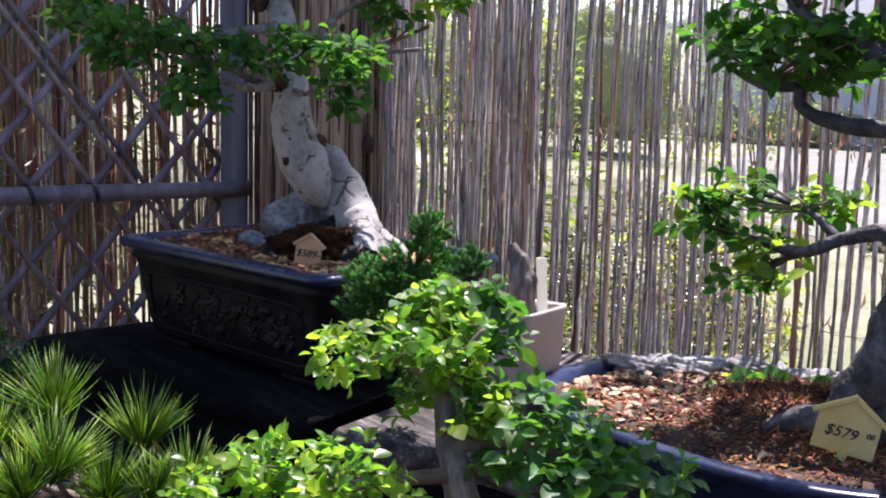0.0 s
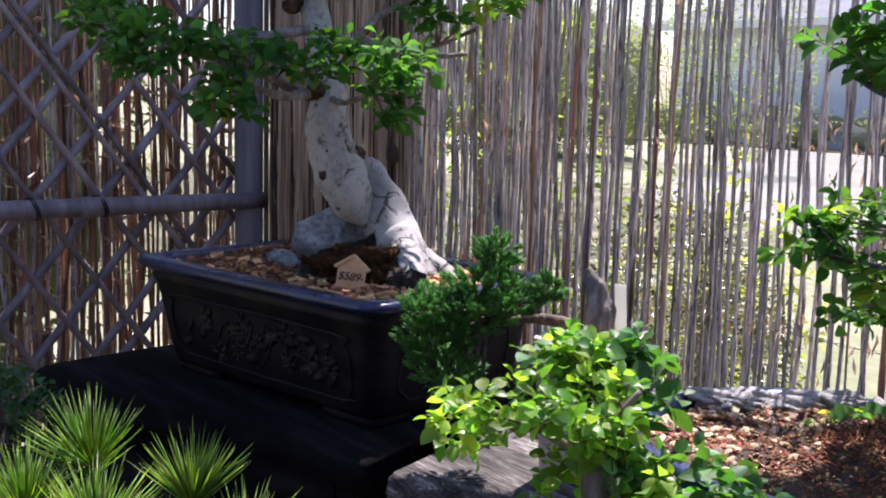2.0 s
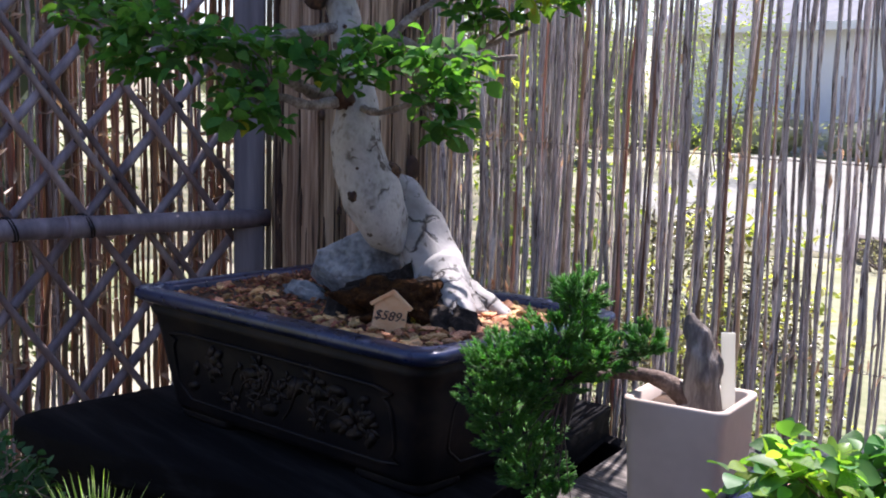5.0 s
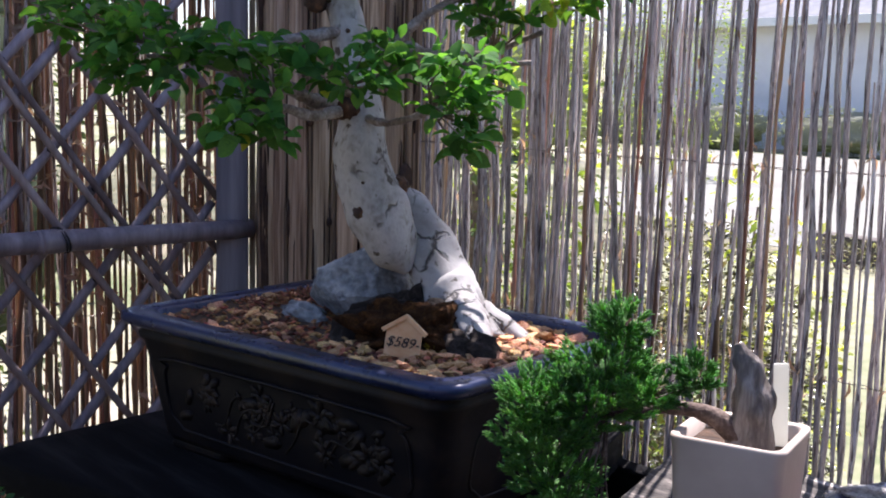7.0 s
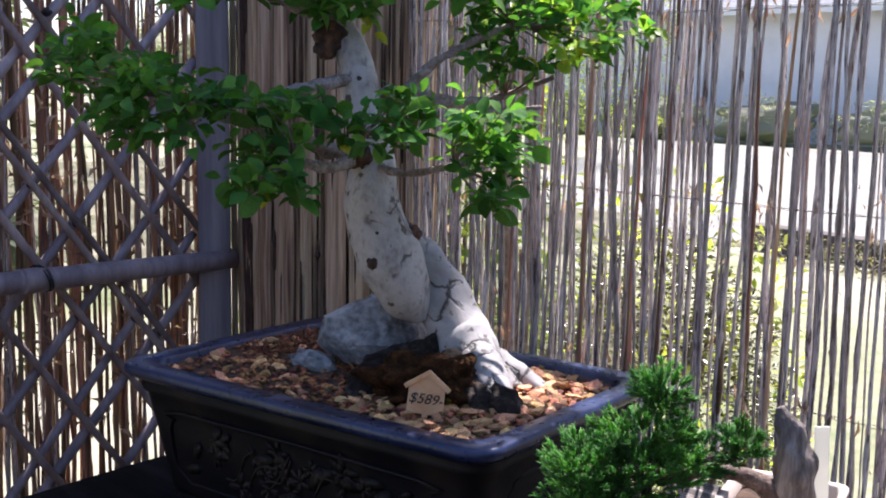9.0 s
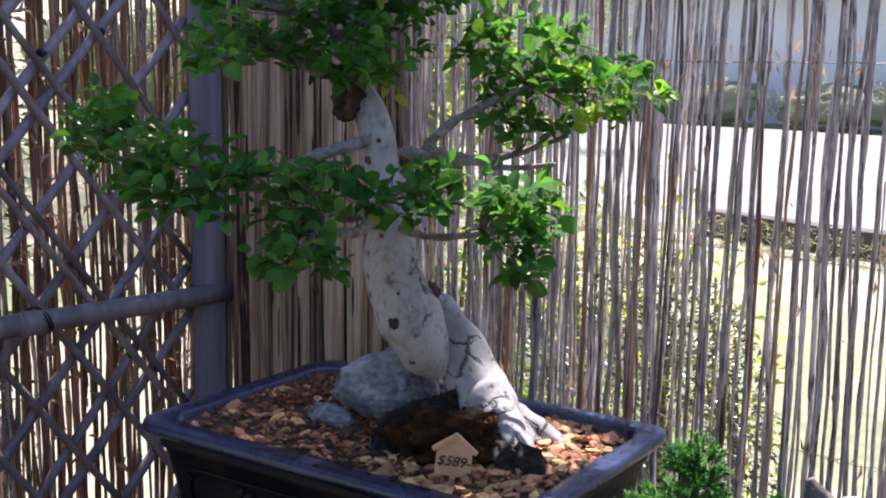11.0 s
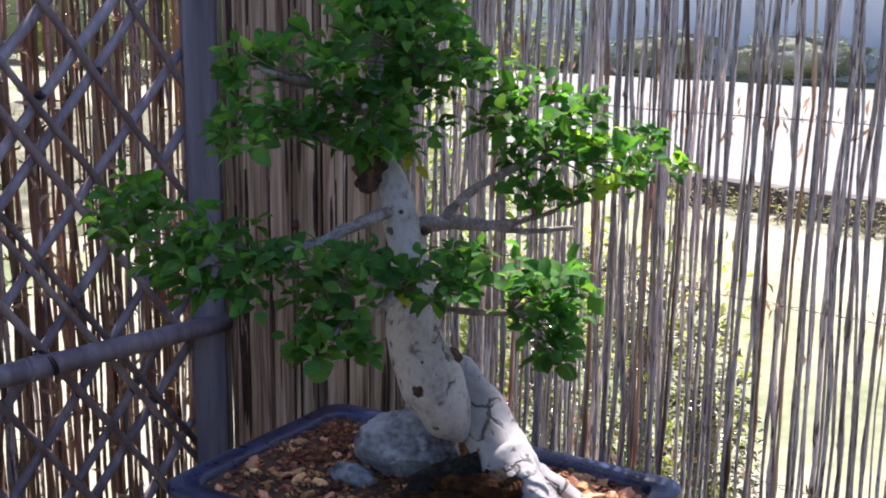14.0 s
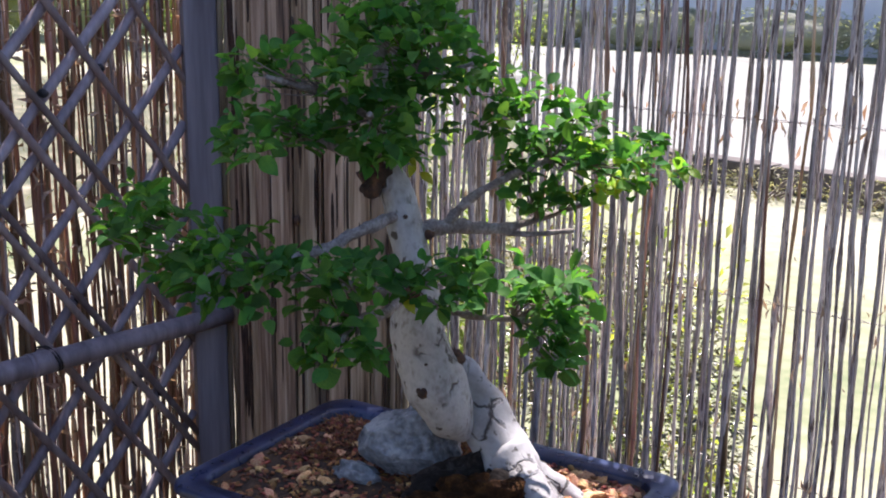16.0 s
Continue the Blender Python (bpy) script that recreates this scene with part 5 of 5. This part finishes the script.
# ---------------------------------------------------------------- juniper in a tall grey pot
CP = pose(-0.976, 0.914, 0.9, 0, 0, 18.7) @ Matrix.Diagonal((1.02, 1.02, 1, 1))
cpot = thing("cascade_pot", "tall square grey stoneware pot on the bench", "plant pot")
v, f = loft([rrect(0.036, 0.036, 0.008, 0.0), rrect(0.039, 0.039, 0.009, 0.006), rrect(0.046, 0.046, 0.010, 0.145), rrect(0.0475, 0.0475, 0.011, 0.152), rrect(0.047, 0.047, 0.011, 0.155),
             rrect(0.041, 0.041, 0.009, 0.154), rrect(0.040, 0.040, 0.009, 0.13)])
mesh_ob("body", [CP @ Vector(p) for p in v], f, M_CLAY, cpot)
v, f = loft([rrect(0.0405, 0.0405, 0.009, 0.141 )], False, True)
mesh_ob("soil", [CP @ Vector(p) for p in v], f, M_SOIL, cpot, "dark soil")
jun = thing("juniper_bonsai", "cascading juniper with a grey deadwood stump and green sprays", "tree")
ST = [(-0.968, 0.917, 1.025, 0.0205), (-0.968, 0.918, 1.050, 0.0178), (-0.969, 0.918, 1.080, 0.0162), (-0.973, 0.917, 1.102, 0.0130), (-0.979, 0.915, 1.118, 0.0086), (-0.983, 0.914, 1.128, 0.0045)]
tube("stump", ST, M_STUMP, jun, "grey cut deadwood stump", sides=20, steps=8, rough=0.3, freq=75, lobes=0.12)
tube("limb", [(-0.970, 0.917, 1.040, 0.011), (-0.995, 0.898, 1.066, 0.0078), (-1.022, 0.874, 1.070, 0.006), (-1.045, 0.845, 1.066, 0.005), (-1.07, 0.815, 1.07, 0.004)], M_LIMB_DARK, jun, "bare brown limb", sides=10, steps=5, rough=0.25, freq=70)
JP = [((-1.058, 0.836, 1.138), 0.026, 0.024, 0.026, 0.8), ((-1.064, 0.822, 1.106), 0.05, 0.022, 0.035, 1.1), ((-1.088, 0.772, 1.079), 0.038, 0.030, 0.035, 1.0), ((-1.060, 0.80, 1.080), 0.060, 0.028, 0.04, 1.3), ((-0.986, 0.846, 1.108), 0.020, 0.019, 0.02, 0.45),
      ((-1.018, 0.830, 1.092), 0.028, 0.016, 0.025, 0.5), ((-1.088, 0.775, 1.046), 0.048, 0.026, 0.035, 1.1), ((-1.082, 0.788, 1.012), 0.044, 0.024, 0.032, 0.9), ((-1.070, 0.80, 0.980), 0.034, 0.024, 0.028, 0.7), ((-1.055, 0.812, 0.948), 0.026, 0.022, 0.025, 0.4)]
rng = random.Random(81)
for c, rr, ru, ra, share in JP:
    rows, stems = [], []
    c = Vector(c) + RIGHT * 0.008
    for i in range(int(115 * share)):
        while True:
            q = Vector((rng.uniform(-1, 1), rng.uniform(-1, 1), rng.uniform(-0.9, 1)))
            if q.length < 1 and rng.random() < 0.3 + 0.7 * q.length:
                break
        p = c + RIGHT * q.x * rr * 0.92 + AWAY * q.y * ra + Vector((0, 0, q.z * ru * 0.9))
        d = (RIGHT * q.x + AWAY * q.y + Vector((0, 0, 0.45 + 0.5 * q.z))).normalized()
        L = rng.uniform(0.009, 0.016)
        for k in range(28):
            t = rng.random()
            side = Vector((rng.gauss(0, 1), rng.gauss(0, 1), rng.gauss(0, 1))).normalized()
            rows.append((p + d * L * (t - 0.5), d * 1.2 + side * 0.7))
        stems.append(p)
    v, f = spikes(rng, rows, 0.0072, 0.00065)
    mesh_ob("spray", v, f, M_JUN, jun, "dense green scale-leaf spray")
    twigs(jun, (-1.055, 0.832, 1.068), stems, rng, 6, 0.0008, material=M_LIMB_DARK)
lab = tagged(box_part("plant_label", (0.0125, 0.0014, 0.085), pose(-0.955, 0.938, 1.071, 3, -3, 40), M_PLASTIC, None, bevel=0.0005), "white plastic plant label stuck in the grey pot", "plant label")

# ---------------------------------------------------------------- oval pot and tree at the far end of the bench
OP = pose(-0.690, 1.030, 0.9, 0, 0, 2)
opot = thing("bonsai_pot", "large oval blue-grey glazed bonsai pot with bark-strewn soil", "plant pot", "bonsai pots on the benches")


def oval(a, b, z, n=48, p=2.5):
    out = []
    for i in range(n):
        w = 2 * math.pi * i / n
        c, s = math.cos(w), math.sin(w)
        out.append((a * math.copysign(abs(c) ** (2 / p), c), b * math.copysign(abs(s) ** (2 / p), s), z))
    return out


v, f = loft([oval(0.225, 0.155, 0.0), oval(0.235, 0.165, 0.01), oval(0.252, 0.182, 0.045), oval(0.26, 0.19, 0.062), oval(0.268, 0.198, 0.068), oval(0.270, 0.200, 0.074), oval(0.266, 0.196, 0.078), oval(0.248, 0.180, 0.077), oval(0.242, 0.174, 0.06)])
mesh_ob("body", [OP @ Vector(p) for p in v], f, M_GLAZE, opot, "blue-grey glazed body and rim")


def osoil_z(px, py):
    d = math.hypot((px - 0.05) / 0.14, (py - 0.02) / 0.10)
    return 0.066 + 0.040 * math.exp(-d * d) + 0.010 * noise.noise(Vector((px * 13, py * 13, 5))) + 0.007 * noise.noise(Vector((px * 42, py * 42, 8)))


verts, faces = [], []
for i in range(25):
    for q in oval(0.246 * i / 24 + 0.0001, 0.178 * i / 24 + 0.0001, 0):
        verts.append(OP @ Vector((q[0], q[1], osoil_z(q[0], q[1]))))
for i in range(24):
    for k in range(48):
        j = (k + 1) % 48
        faces.append((i * 48 + k, i * 48 + j, (i + 1) * 48 + j, (i + 1) * 48 + k))
osoil = mesh_ob("soil", verts, faces, M_SOIL, opot, "dark soil strewn with bark chips")


def on_oval(rng, own):
    while True:
        px, py = rng.uniform(-0.235, 0.235), rng.uniform(-0.17, 0.17)
        # pale chips keep to the left, where their colour doubles as sunlight
        if own and px > -0.04 and rng.random() < 0.93:
            continue
        if abs(px / 0.235) ** 2.4 + abs(py / 0.17) ** 2.4 < 1:
            break
    return OP @ Vector((px, py, osoil_z(px, py) + 0.0015)), 1.1 if px < -0.1 else 0.85


strew(random.Random(91), 300, 5600, on_oval, osoil, 0.0145, 0.0072, TAN_CHIPS)
rng = random.Random(93)
rows = []
for i in range(2600):                                     # shredded bark fibre over the mound
    px, py = rng.gauss(0.07, 0.075), rng.gauss(0.01, 0.06)
    if abs(px / 0.23) ** 2.4 + abs(py / 0.165) ** 2.4 < 1:
        rows.append((OP @ Vector((px, py, osoil_z(px, py) + 0.001)), Vector((rng.gauss(0, 1), rng.gauss(0, 1), rng.uniform(0.0, 0.9)))))
v, f = spikes(rng, rows, 0.013, 0.0010)
tagged(mesh_ob("fibre", v, f, M_FIBRE, osoil, "shredded red-brown bark fibre"), kind="stuff")
rng = random.Random(92)
PST = []
for i in range(5):
    bm = blob_bm(0.5, 0.36, 0.3, 0.55, 2.3, 20 + i, 4)
    me = bpy.data.meshes.new("stone"); bm.to_mesh(me); bm.free(); me.materials.append(M_PALESTONE)
    me.polygons.foreach_set("use_smooth", [True] * len(me.polygons))
    PST.append(me)
for i in range(9):                                        # pale stones laid along the back rim
    w = radians(168 - 11 * i)
    px, py = 0.235 * math.cos(w), 0.165 * math.sin(w)
    s = rng.uniform(0.036, 0.055) * (1.0 if i < 5 else 1.45)
    st = tagged(new("stone", rng.choice(PST)), "pale weathered stone along the rim of the oval pot", "stone", "stones along the oval pot")
    st.matrix_world = OP @ pose(px, py, osoil_z(px, py) + 0.006, 0, 0, rng.uniform(0, 360)) @ Matrix.Diagonal((s * (1.9 if i < 3 else 1.2), s, s * 0.75, 1))
oak = thing("bonsai_tree", "dark-trunked bonsai tree with spreading leafy branches in the oval pot", "tree")
tube("trunk", [(-0.59, 1.02, 0.965, 0.045), (-0.565, 1.02, 1.02, 0.033), (-0.540, 1.025, 1.09, 0.028), (-0.510, 1.02, 1.17, 0.026), (-0.500, 1.005, 1.25, 0.023), (-0.515, 0.985, 1.32, 0.019), (-0.535, 0.97, 1.39, 0.014), (-0.53, 0.965, 1.46, 0.008)], M_OAKBARK, oak, "dark rugged bark", sides=18, steps=6, rough=0.3, freq=35, lobes=0.08)
for rows in ([(-0.575, 1.010, 0.990, 0.026), (-0.605, 0.990, 0.992, 0.019), (-0.630, 0.972, 0.988, 0.012), (-0.652, 0.960, 0.975, 0.005)],
             [(-0.58, 1.04, 1.00, 0.024), (-0.62, 1.075, 0.99, 0.017), (-0.665, 1.10, 0.975, 0.007)]):
    tube("root", rows, M_OAKBARK, oak, "grey surface root", sides=12, steps=6, rough=0.3, freq=45, lobes=0.1)
OAK_BOUGHS = {
    "a": [(-0.520, 1.022, 1.150, 0.011), (-0.567, 1.026, 1.182, 0.009), (-0.605, 1.012, 1.172, 0.007), (-0.640, 1.000, 1.157, 0.006), (-0.69, 0.992, 1.163, 0.004), (-0.74, 0.985, 1.17, 0.0025)],
    "a2": [(-0.605, 1.012, 1.172, 0.005), (-0.655, 1.025, 1.195, 0.0035), (-0.715, 1.018, 1.21, 0.0025)],
    "a3": [(-0.640, 1.000, 1.157, 0.005), (-0.68, 1.012, 1.138, 0.0035), (-0.710, 1.016, 1.118, 0.0022)],
    "b": [(-0.510, 0.990, 1.285, 0.012), (-0.545, 0.978, 1.281, 0.0095), (-0.592, 0.960, 1.288, 0.0072), (-0.618, 0.955, 1.300, 0.0055), (-0.622, 0.954, 1.316, 0.005), (-0.655, 0.945, 1.318, 0.004), (-0.70, 0.935, 1.34, 0.0025)],
    # overhanging bough out of view, added for the pad that shades the elm
    "d": [(-0.535, 0.97, 1.39, 0.010), (-0.545, 0.91, 1.45, 0.008), (-0.56, 0.85, 1.52, 0.006), (-0.565, 0.79, 1.535, 0.003)],
    "c": [(-0.52, 0.98, 1.335, 0.013), (-0.575, 0.962, 1.36, 0.009), (-0.62, 0.95, 1.385, 0.0065), (-0.635, 0.945, 1.42, 0.006)],
}
for kk, rows in OAK_BOUGHS.items():
    tube("limb", rows, M_OAKBARK, oak, "dark gnarled limb", sides=10, steps=5, rough=0.35, freq=60)
# the fifth pad is unseen, set on the sun's line to shade the elm
OPADS = [((-0.620, 0.950, 1.345), 0.090, 0.034, 0.06, 2.0), ((-0.672, 0.938, 1.368), 0.045, 0.024, 0.035, 0.55), ((-0.55, 0.965, 1.35), 0.05, 0.03, 0.05, 0.6), ((-0.61, 0.94, 1.46), 0.13, 0.06, 0.10, 3.4), ((-0.538, 0.808, 1.555), 0.075, 0.030, 0.070, 2.0),
         ((-0.750, 0.978, 1.180), 0.040, 0.024, 0.035, 0.55), ((-0.725, 1.014, 1.208), 0.042, 0.026, 0.03, 0.4), ((-0.710, 1.014, 1.120), 0.038, 0.028, 0.03, 0.42), ((-0.640, 1.045, 1.200), 0.05, 0.014, 0.025, 0.35), ((-0.68, 1.0, 1.155), 0.04, 0.018, 0.03, 0.3)]
# brighter leaf copy for the lower branch, its sunlight put into the colour
OAKL = leaf_meshes("leaf", M_HORN, 5, 19, 0.66)
for (pad, c, tips, rg), s in zip(foliage(oak, OPADS[:5], 14, 140, 0.022, LEAVES, M_LEAF_J, 95) + foliage(oak, OPADS[5:], 26, 210, 0.020, OAKL, M_LEAF_J, 96), ("b", "b", "b", "c", "d", "a", "a2", "a3", "a2", "a")):
    twigs(oak, OAK_BOUGHS[s][-2][:3], tips, rg, 9)
# a few stray leaves fallen or sprouting on the oval pot's soil
for i in range(52):
    px, py = rng.uniform(-0.12, 0.19), rng.uniform(0.03, 0.155)
    lf = new("leaf", rng.choice(LEAVES if i % 3 else OAKL))
    lf.matrix_world = leaf_pose(rng, OP @ Vector((px, py, osoil_z(px, py) + 0.008)), Vector((rng.gauss(0, 1), rng.gauss(0, 1), 0.3)), rng.uniform(0.018, 0.036))
    lf.parent = osoil

# ---------------------------------------------------------------- the small elm in front
elm = thing("elm_bonsai", "small bright-leaved elm bonsai in a dark round pot", "tree")
tube("trunk", [(-0.536, 0.522, 0.955, 0.017), (-0.543, 0.520, 1.005, 0.0145), (-0.547, 0.516, 1.035, 0.012), (-0.556, 0.512, 1.062, 0.010), (-0.560, 0.511, 1.083, 0.008), (-0.563, 0.510, 1.11, 0.006), (-0.568, 0.508, 1.13, 0.004)], M_STUMP, elm, "grey ridged trunk", sides=14, steps=6, rough=0.25, freq=60, lobes=0.14)
ELM_BOUGHS = {
    "t": [(-0.563, 0.510, 1.105, 0.005), (-0.60, 0.498, 1.118, 0.0035), (-0.64, 0.486, 1.12, 0.002)],
    "t2": [(-0.563, 0.510, 1.105, 0.004), (-0.556, 0.525, 1.13, 0.003), (-0.55, 0.535, 1.145, 0.002)],
    "r": [(-0.556, 0.512, 1.065, 0.006), (-0.525, 0.545, 1.068, 0.0045), (-0.49, 0.57, 1.062, 0.003)],
    "r2": [(-0.54, 0.53, 1.05, 0.005), (-0.48, 0.575, 1.04, 0.0035), (-0.44, 0.59, 1.035, 0.002)],
    "u": [(-0.560, 0.511, 1.085, 0.005), (-0.574, 0.530, 1.115, 0.004), (-0.590, 0.545, 1.138, 0.0028), (-0.604, 0.556, 1.145, 0.002)],
    "l": [(-0.550, 0.512, 1.045, 0.006), (-0.552, 0.46, 1.05, 0.0045), (-0.556, 0.41, 1.052, 0.003)],
}
for rows in ELM_BOUGHS.values():
    tube("limb", rows, M_TWIG, elm, "thin brown limb", sides=8, steps=5, rough=0.2, freq=80)
HL = leaf_meshes("leaf", M_HORN, 6, 9, 0.72)
EP = [((-0.528, 0.548, 1.090), 0.034, 0.020, 0.04, 0.5), ((-0.622, 0.490, 1.122), 0.044, 0.024, 0.04, 0.70), ((-0.582, 0.506, 1.138), 0.038, 0.026, 0.035, 0.6), ((-0.564, 0.522, 1.132), 0.020, 0.034, 0.03, 0.40), ((-0.568, 0.515, 1.106), 0.024, 0.020, 0.03, 0.25), ((-0.560, 0.520, 1.090), 0.042, 0.018, 0.04, 0.40),
      ((-0.512, 0.556, 1.064), 0.050, 0.026, 0.05, 1.0), ((-0.455, 0.585, 1.046), 0.060, 0.028, 0.05, 1.2), ((-0.553, 0.395, 1.068), 0.050, 0.024, 0.045, 1.0), ((-0.565, 0.350, 1.062), 0.036, 0.024, 0.04, 0.7), ((-0.548, 0.435, 1.05), 0.035, 0.02, 0.03, 0.4),
      ((-0.606, 0.554, 1.148), 0.038, 0.020, 0.036, 0.75), ((-0.588, 0.566, 1.124), 0.034, 0.018, 0.03, 0.45), ((-0.618, 0.540, 1.160), 0.024, 0.012, 0.02, 0.22)]
# larger leaves on the shaded side take the darker green, the rest the bright
SHADY_PADS = [EP[0], EP[6], EP[7], EP[11], EP[12]]
SUNNY_PADS = [p for p in EP if p not in SHADY_PADS]
ML = leaf_meshes("leaf", M_ELM_SHADED, 5, 13, 0.74)
for (pad, c, tips, rg), s in zip(foliage(elm, SHADY_PADS, 34, 190, 0.0168, ML, M_ELM_SHADED_J, 102, width=0.74) + foliage(elm, SUNNY_PADS, 32, 250, 0.0132, HL, M_HORN_J, 101, width=0.70),
                                 ("r", "r", "r2", "u", "u", "t", "t2", "t2", "t2", "t2", "l", "l", "l", "u")):
    twigs(elm, ELM_BOUGHS[s][-2][:3], tips, rg, 4, 0.0007, material=M_LIMB_DARK)
epot = thing("bonsai_pot", "small round dark glazed pot under the elm", "plant pot", "bonsai pots on the benches")
c = Vector((-0.535, 0.522, 0.83))
v, f = loft([oval(0.06, 0.06, 0.0, 32, 2), oval(0.066, 0.066, 0.01, 32, 2), oval(0.085, 0.085, 0.10, 32, 2), oval(0.09, 0.09, 0.125, 32, 2), oval(0.088, 0.088, 0.13, 32, 2), oval(0.08, 0.08, 0.128, 32, 2), oval(0.078, 0.078, 0.10, 32, 2)])
mesh_ob("body", [c + Vector(p) for p in v], f, M_GLAZE, epot)
v, f = loft([oval(0.079, 0.079, 0.122, 32, 2)], False, True)
mesh_ob("soil", [c + Vector(p) for p in v], f, M_SOIL, epot, "dark soil")

# ---------------------------------------------------------------- the little pine and its neighbour
pine = thing("pine_bonsai", "small pine bonsai with bright green needle fans", "tree")
rng = random.Random(111)
BUDS = [((-1.096, 0.405, 0.97), 1.0), ((-1.019, 0.38, 0.932), 1.0), ((-0.979, 0.499, 0.908), 0.9), ((-1.087, 0.341, 0.941), 0.95), ((-1.015, 0.349, 0.916), 0.9), ((-1.006, 0.427, 0.903), 0.85), ((-0.979, 0.463, 0.899), 0.8), ((-1.029, 0.473, 0.945), 0.95)]
PX, PY = -1.036, 0.414
tube("trunk", [(PX, PY, 0.865, 0.013), (PX + 0.003, PY - 0.002, 0.88, 0.011), (PX, PY, 0.90, 0.009), (PX - 0.003, PY + 0.002, 0.915, 0.006)], M_TWIG, pine, "short brown trunk", sides=10, steps=4, rough=0.3, freq=60)
for b, s in BUDS:
    b = Vector(b)
    rows = []
    axis = Vector((rng.gauss(0, 0.22), rng.gauss(0, 0.22), 1)).normalized()
    for i in range(int(190 * s)):
        q = Vector((rng.gauss(0, 1), rng.gauss(0, 1), rng.gauss(0, 1))).normalized()
        d = (axis * 0.92 + q * 0.74)
        if d.length < 0.3:
            continue
        rows.append((b - axis * 0.012 * rng.random(), d))
    v, f = spikes(rng, rows, 0.070 * s, 0.00080)
    mesh_ob("needle_fan", v, f, M_PINE, pine, "fan of bright green needles")
    tube("limb", [(PX, PY, 0.895, 0.005), (*(Vector((PX, PY, 0.895)).lerp(b, 0.6) - Vector((0, 0, 0.012))), 0.0035), (*b, 0.003)], M_TWIG, pine, "", sides=7, steps=3)
ppot = thing("bonsai_pot", "small dark pot under the pine", "plant pot", "bonsai pots on the benches")
c = Vector((PX, PY, 0.83))
v, f = loft([oval(0.06, 0.05, 0.0, 32, 3), oval(0.07, 0.058, 0.05, 32, 3), oval(0.076, 0.064, 0.058, 32, 3), oval(0.07, 0.058, 0.06, 32, 3), oval(0.066, 0.054, 0.045, 32, 3)])
mesh_ob("body", [c + Vector(p) for p in v], f, M_GLAZE, ppot)
v, f = loft([oval(0.067, 0.055, 0.056, 32, 3)], False, True)
mesh_ob("soil", [c + Vector(p) for p in v], f, M_SOIL, ppot, "dark soil")

bush = thing("small_bush", "small dark green leafy bonsai in a brown pot", "tree")
BP = [((-1.335, 0.400, 0.975), 0.055, 0.035, 0.05, 1.0), ((-1.38, 0.36, 0.99), 0.05, 0.035, 0.05, 0.9), ((-1.30, 0.37, 0.94), 0.06, 0.035, 0.05, 1.0), ((-1.37, 0.43, 0.94), 0.06, 0.035, 0.05, 0.8), ((-1.27, 0.34, 0.90), 0.05, 0.03, 0.04, 0.8), ((-1.33, 0.34, 0.90), 0.05, 0.03, 0.04, 0.7)]
tube("trunk", [(-1.34, 0.40, 0.875, 0.012), (-1.338, 0.396, 0.92, 0.009), (-1.336, 0.398, 0.96, 0.005)], M_TWIG, bush, "short trunk", sides=10, steps=4, rough=0.3)
for (pad, c, tips, rg) in foliage(bush, BP, 12, 150, 0.015, leaf_meshes("leaf", M_DARKLEAF, 4, 23, 0.66), M_DARKLEAF, 121):
    twigs(bush, (-1.336, 0.398, 0.95), tips, rg, 10)
bpot = thing("bonsai_pot", "small brown pot under the dark bush", "plant pot", "bonsai pots on the benches")
c = Vector((-1.34, 0.40, 0.83))
v, f = loft([oval(0.05, 0.05, 0.0, 32, 2), oval(0.062, 0.062, 0.05, 32, 2), oval(0.066, 0.066, 0.056, 32, 2), oval(0.06, 0.06, 0.057, 32, 2), oval(0.056, 0.056, 0.04, 32, 2)])
mesh_ob("body", [c + Vector(p) for p in v], f, M_GLAZE_WORN, bpot)
v, f = loft([oval(0.058, 0.058, 0.05, 32, 2)], False, True)
mesh_ob("soil", [c + Vector(p) for p in v], f, M_SOIL, bpot, "dark soil")
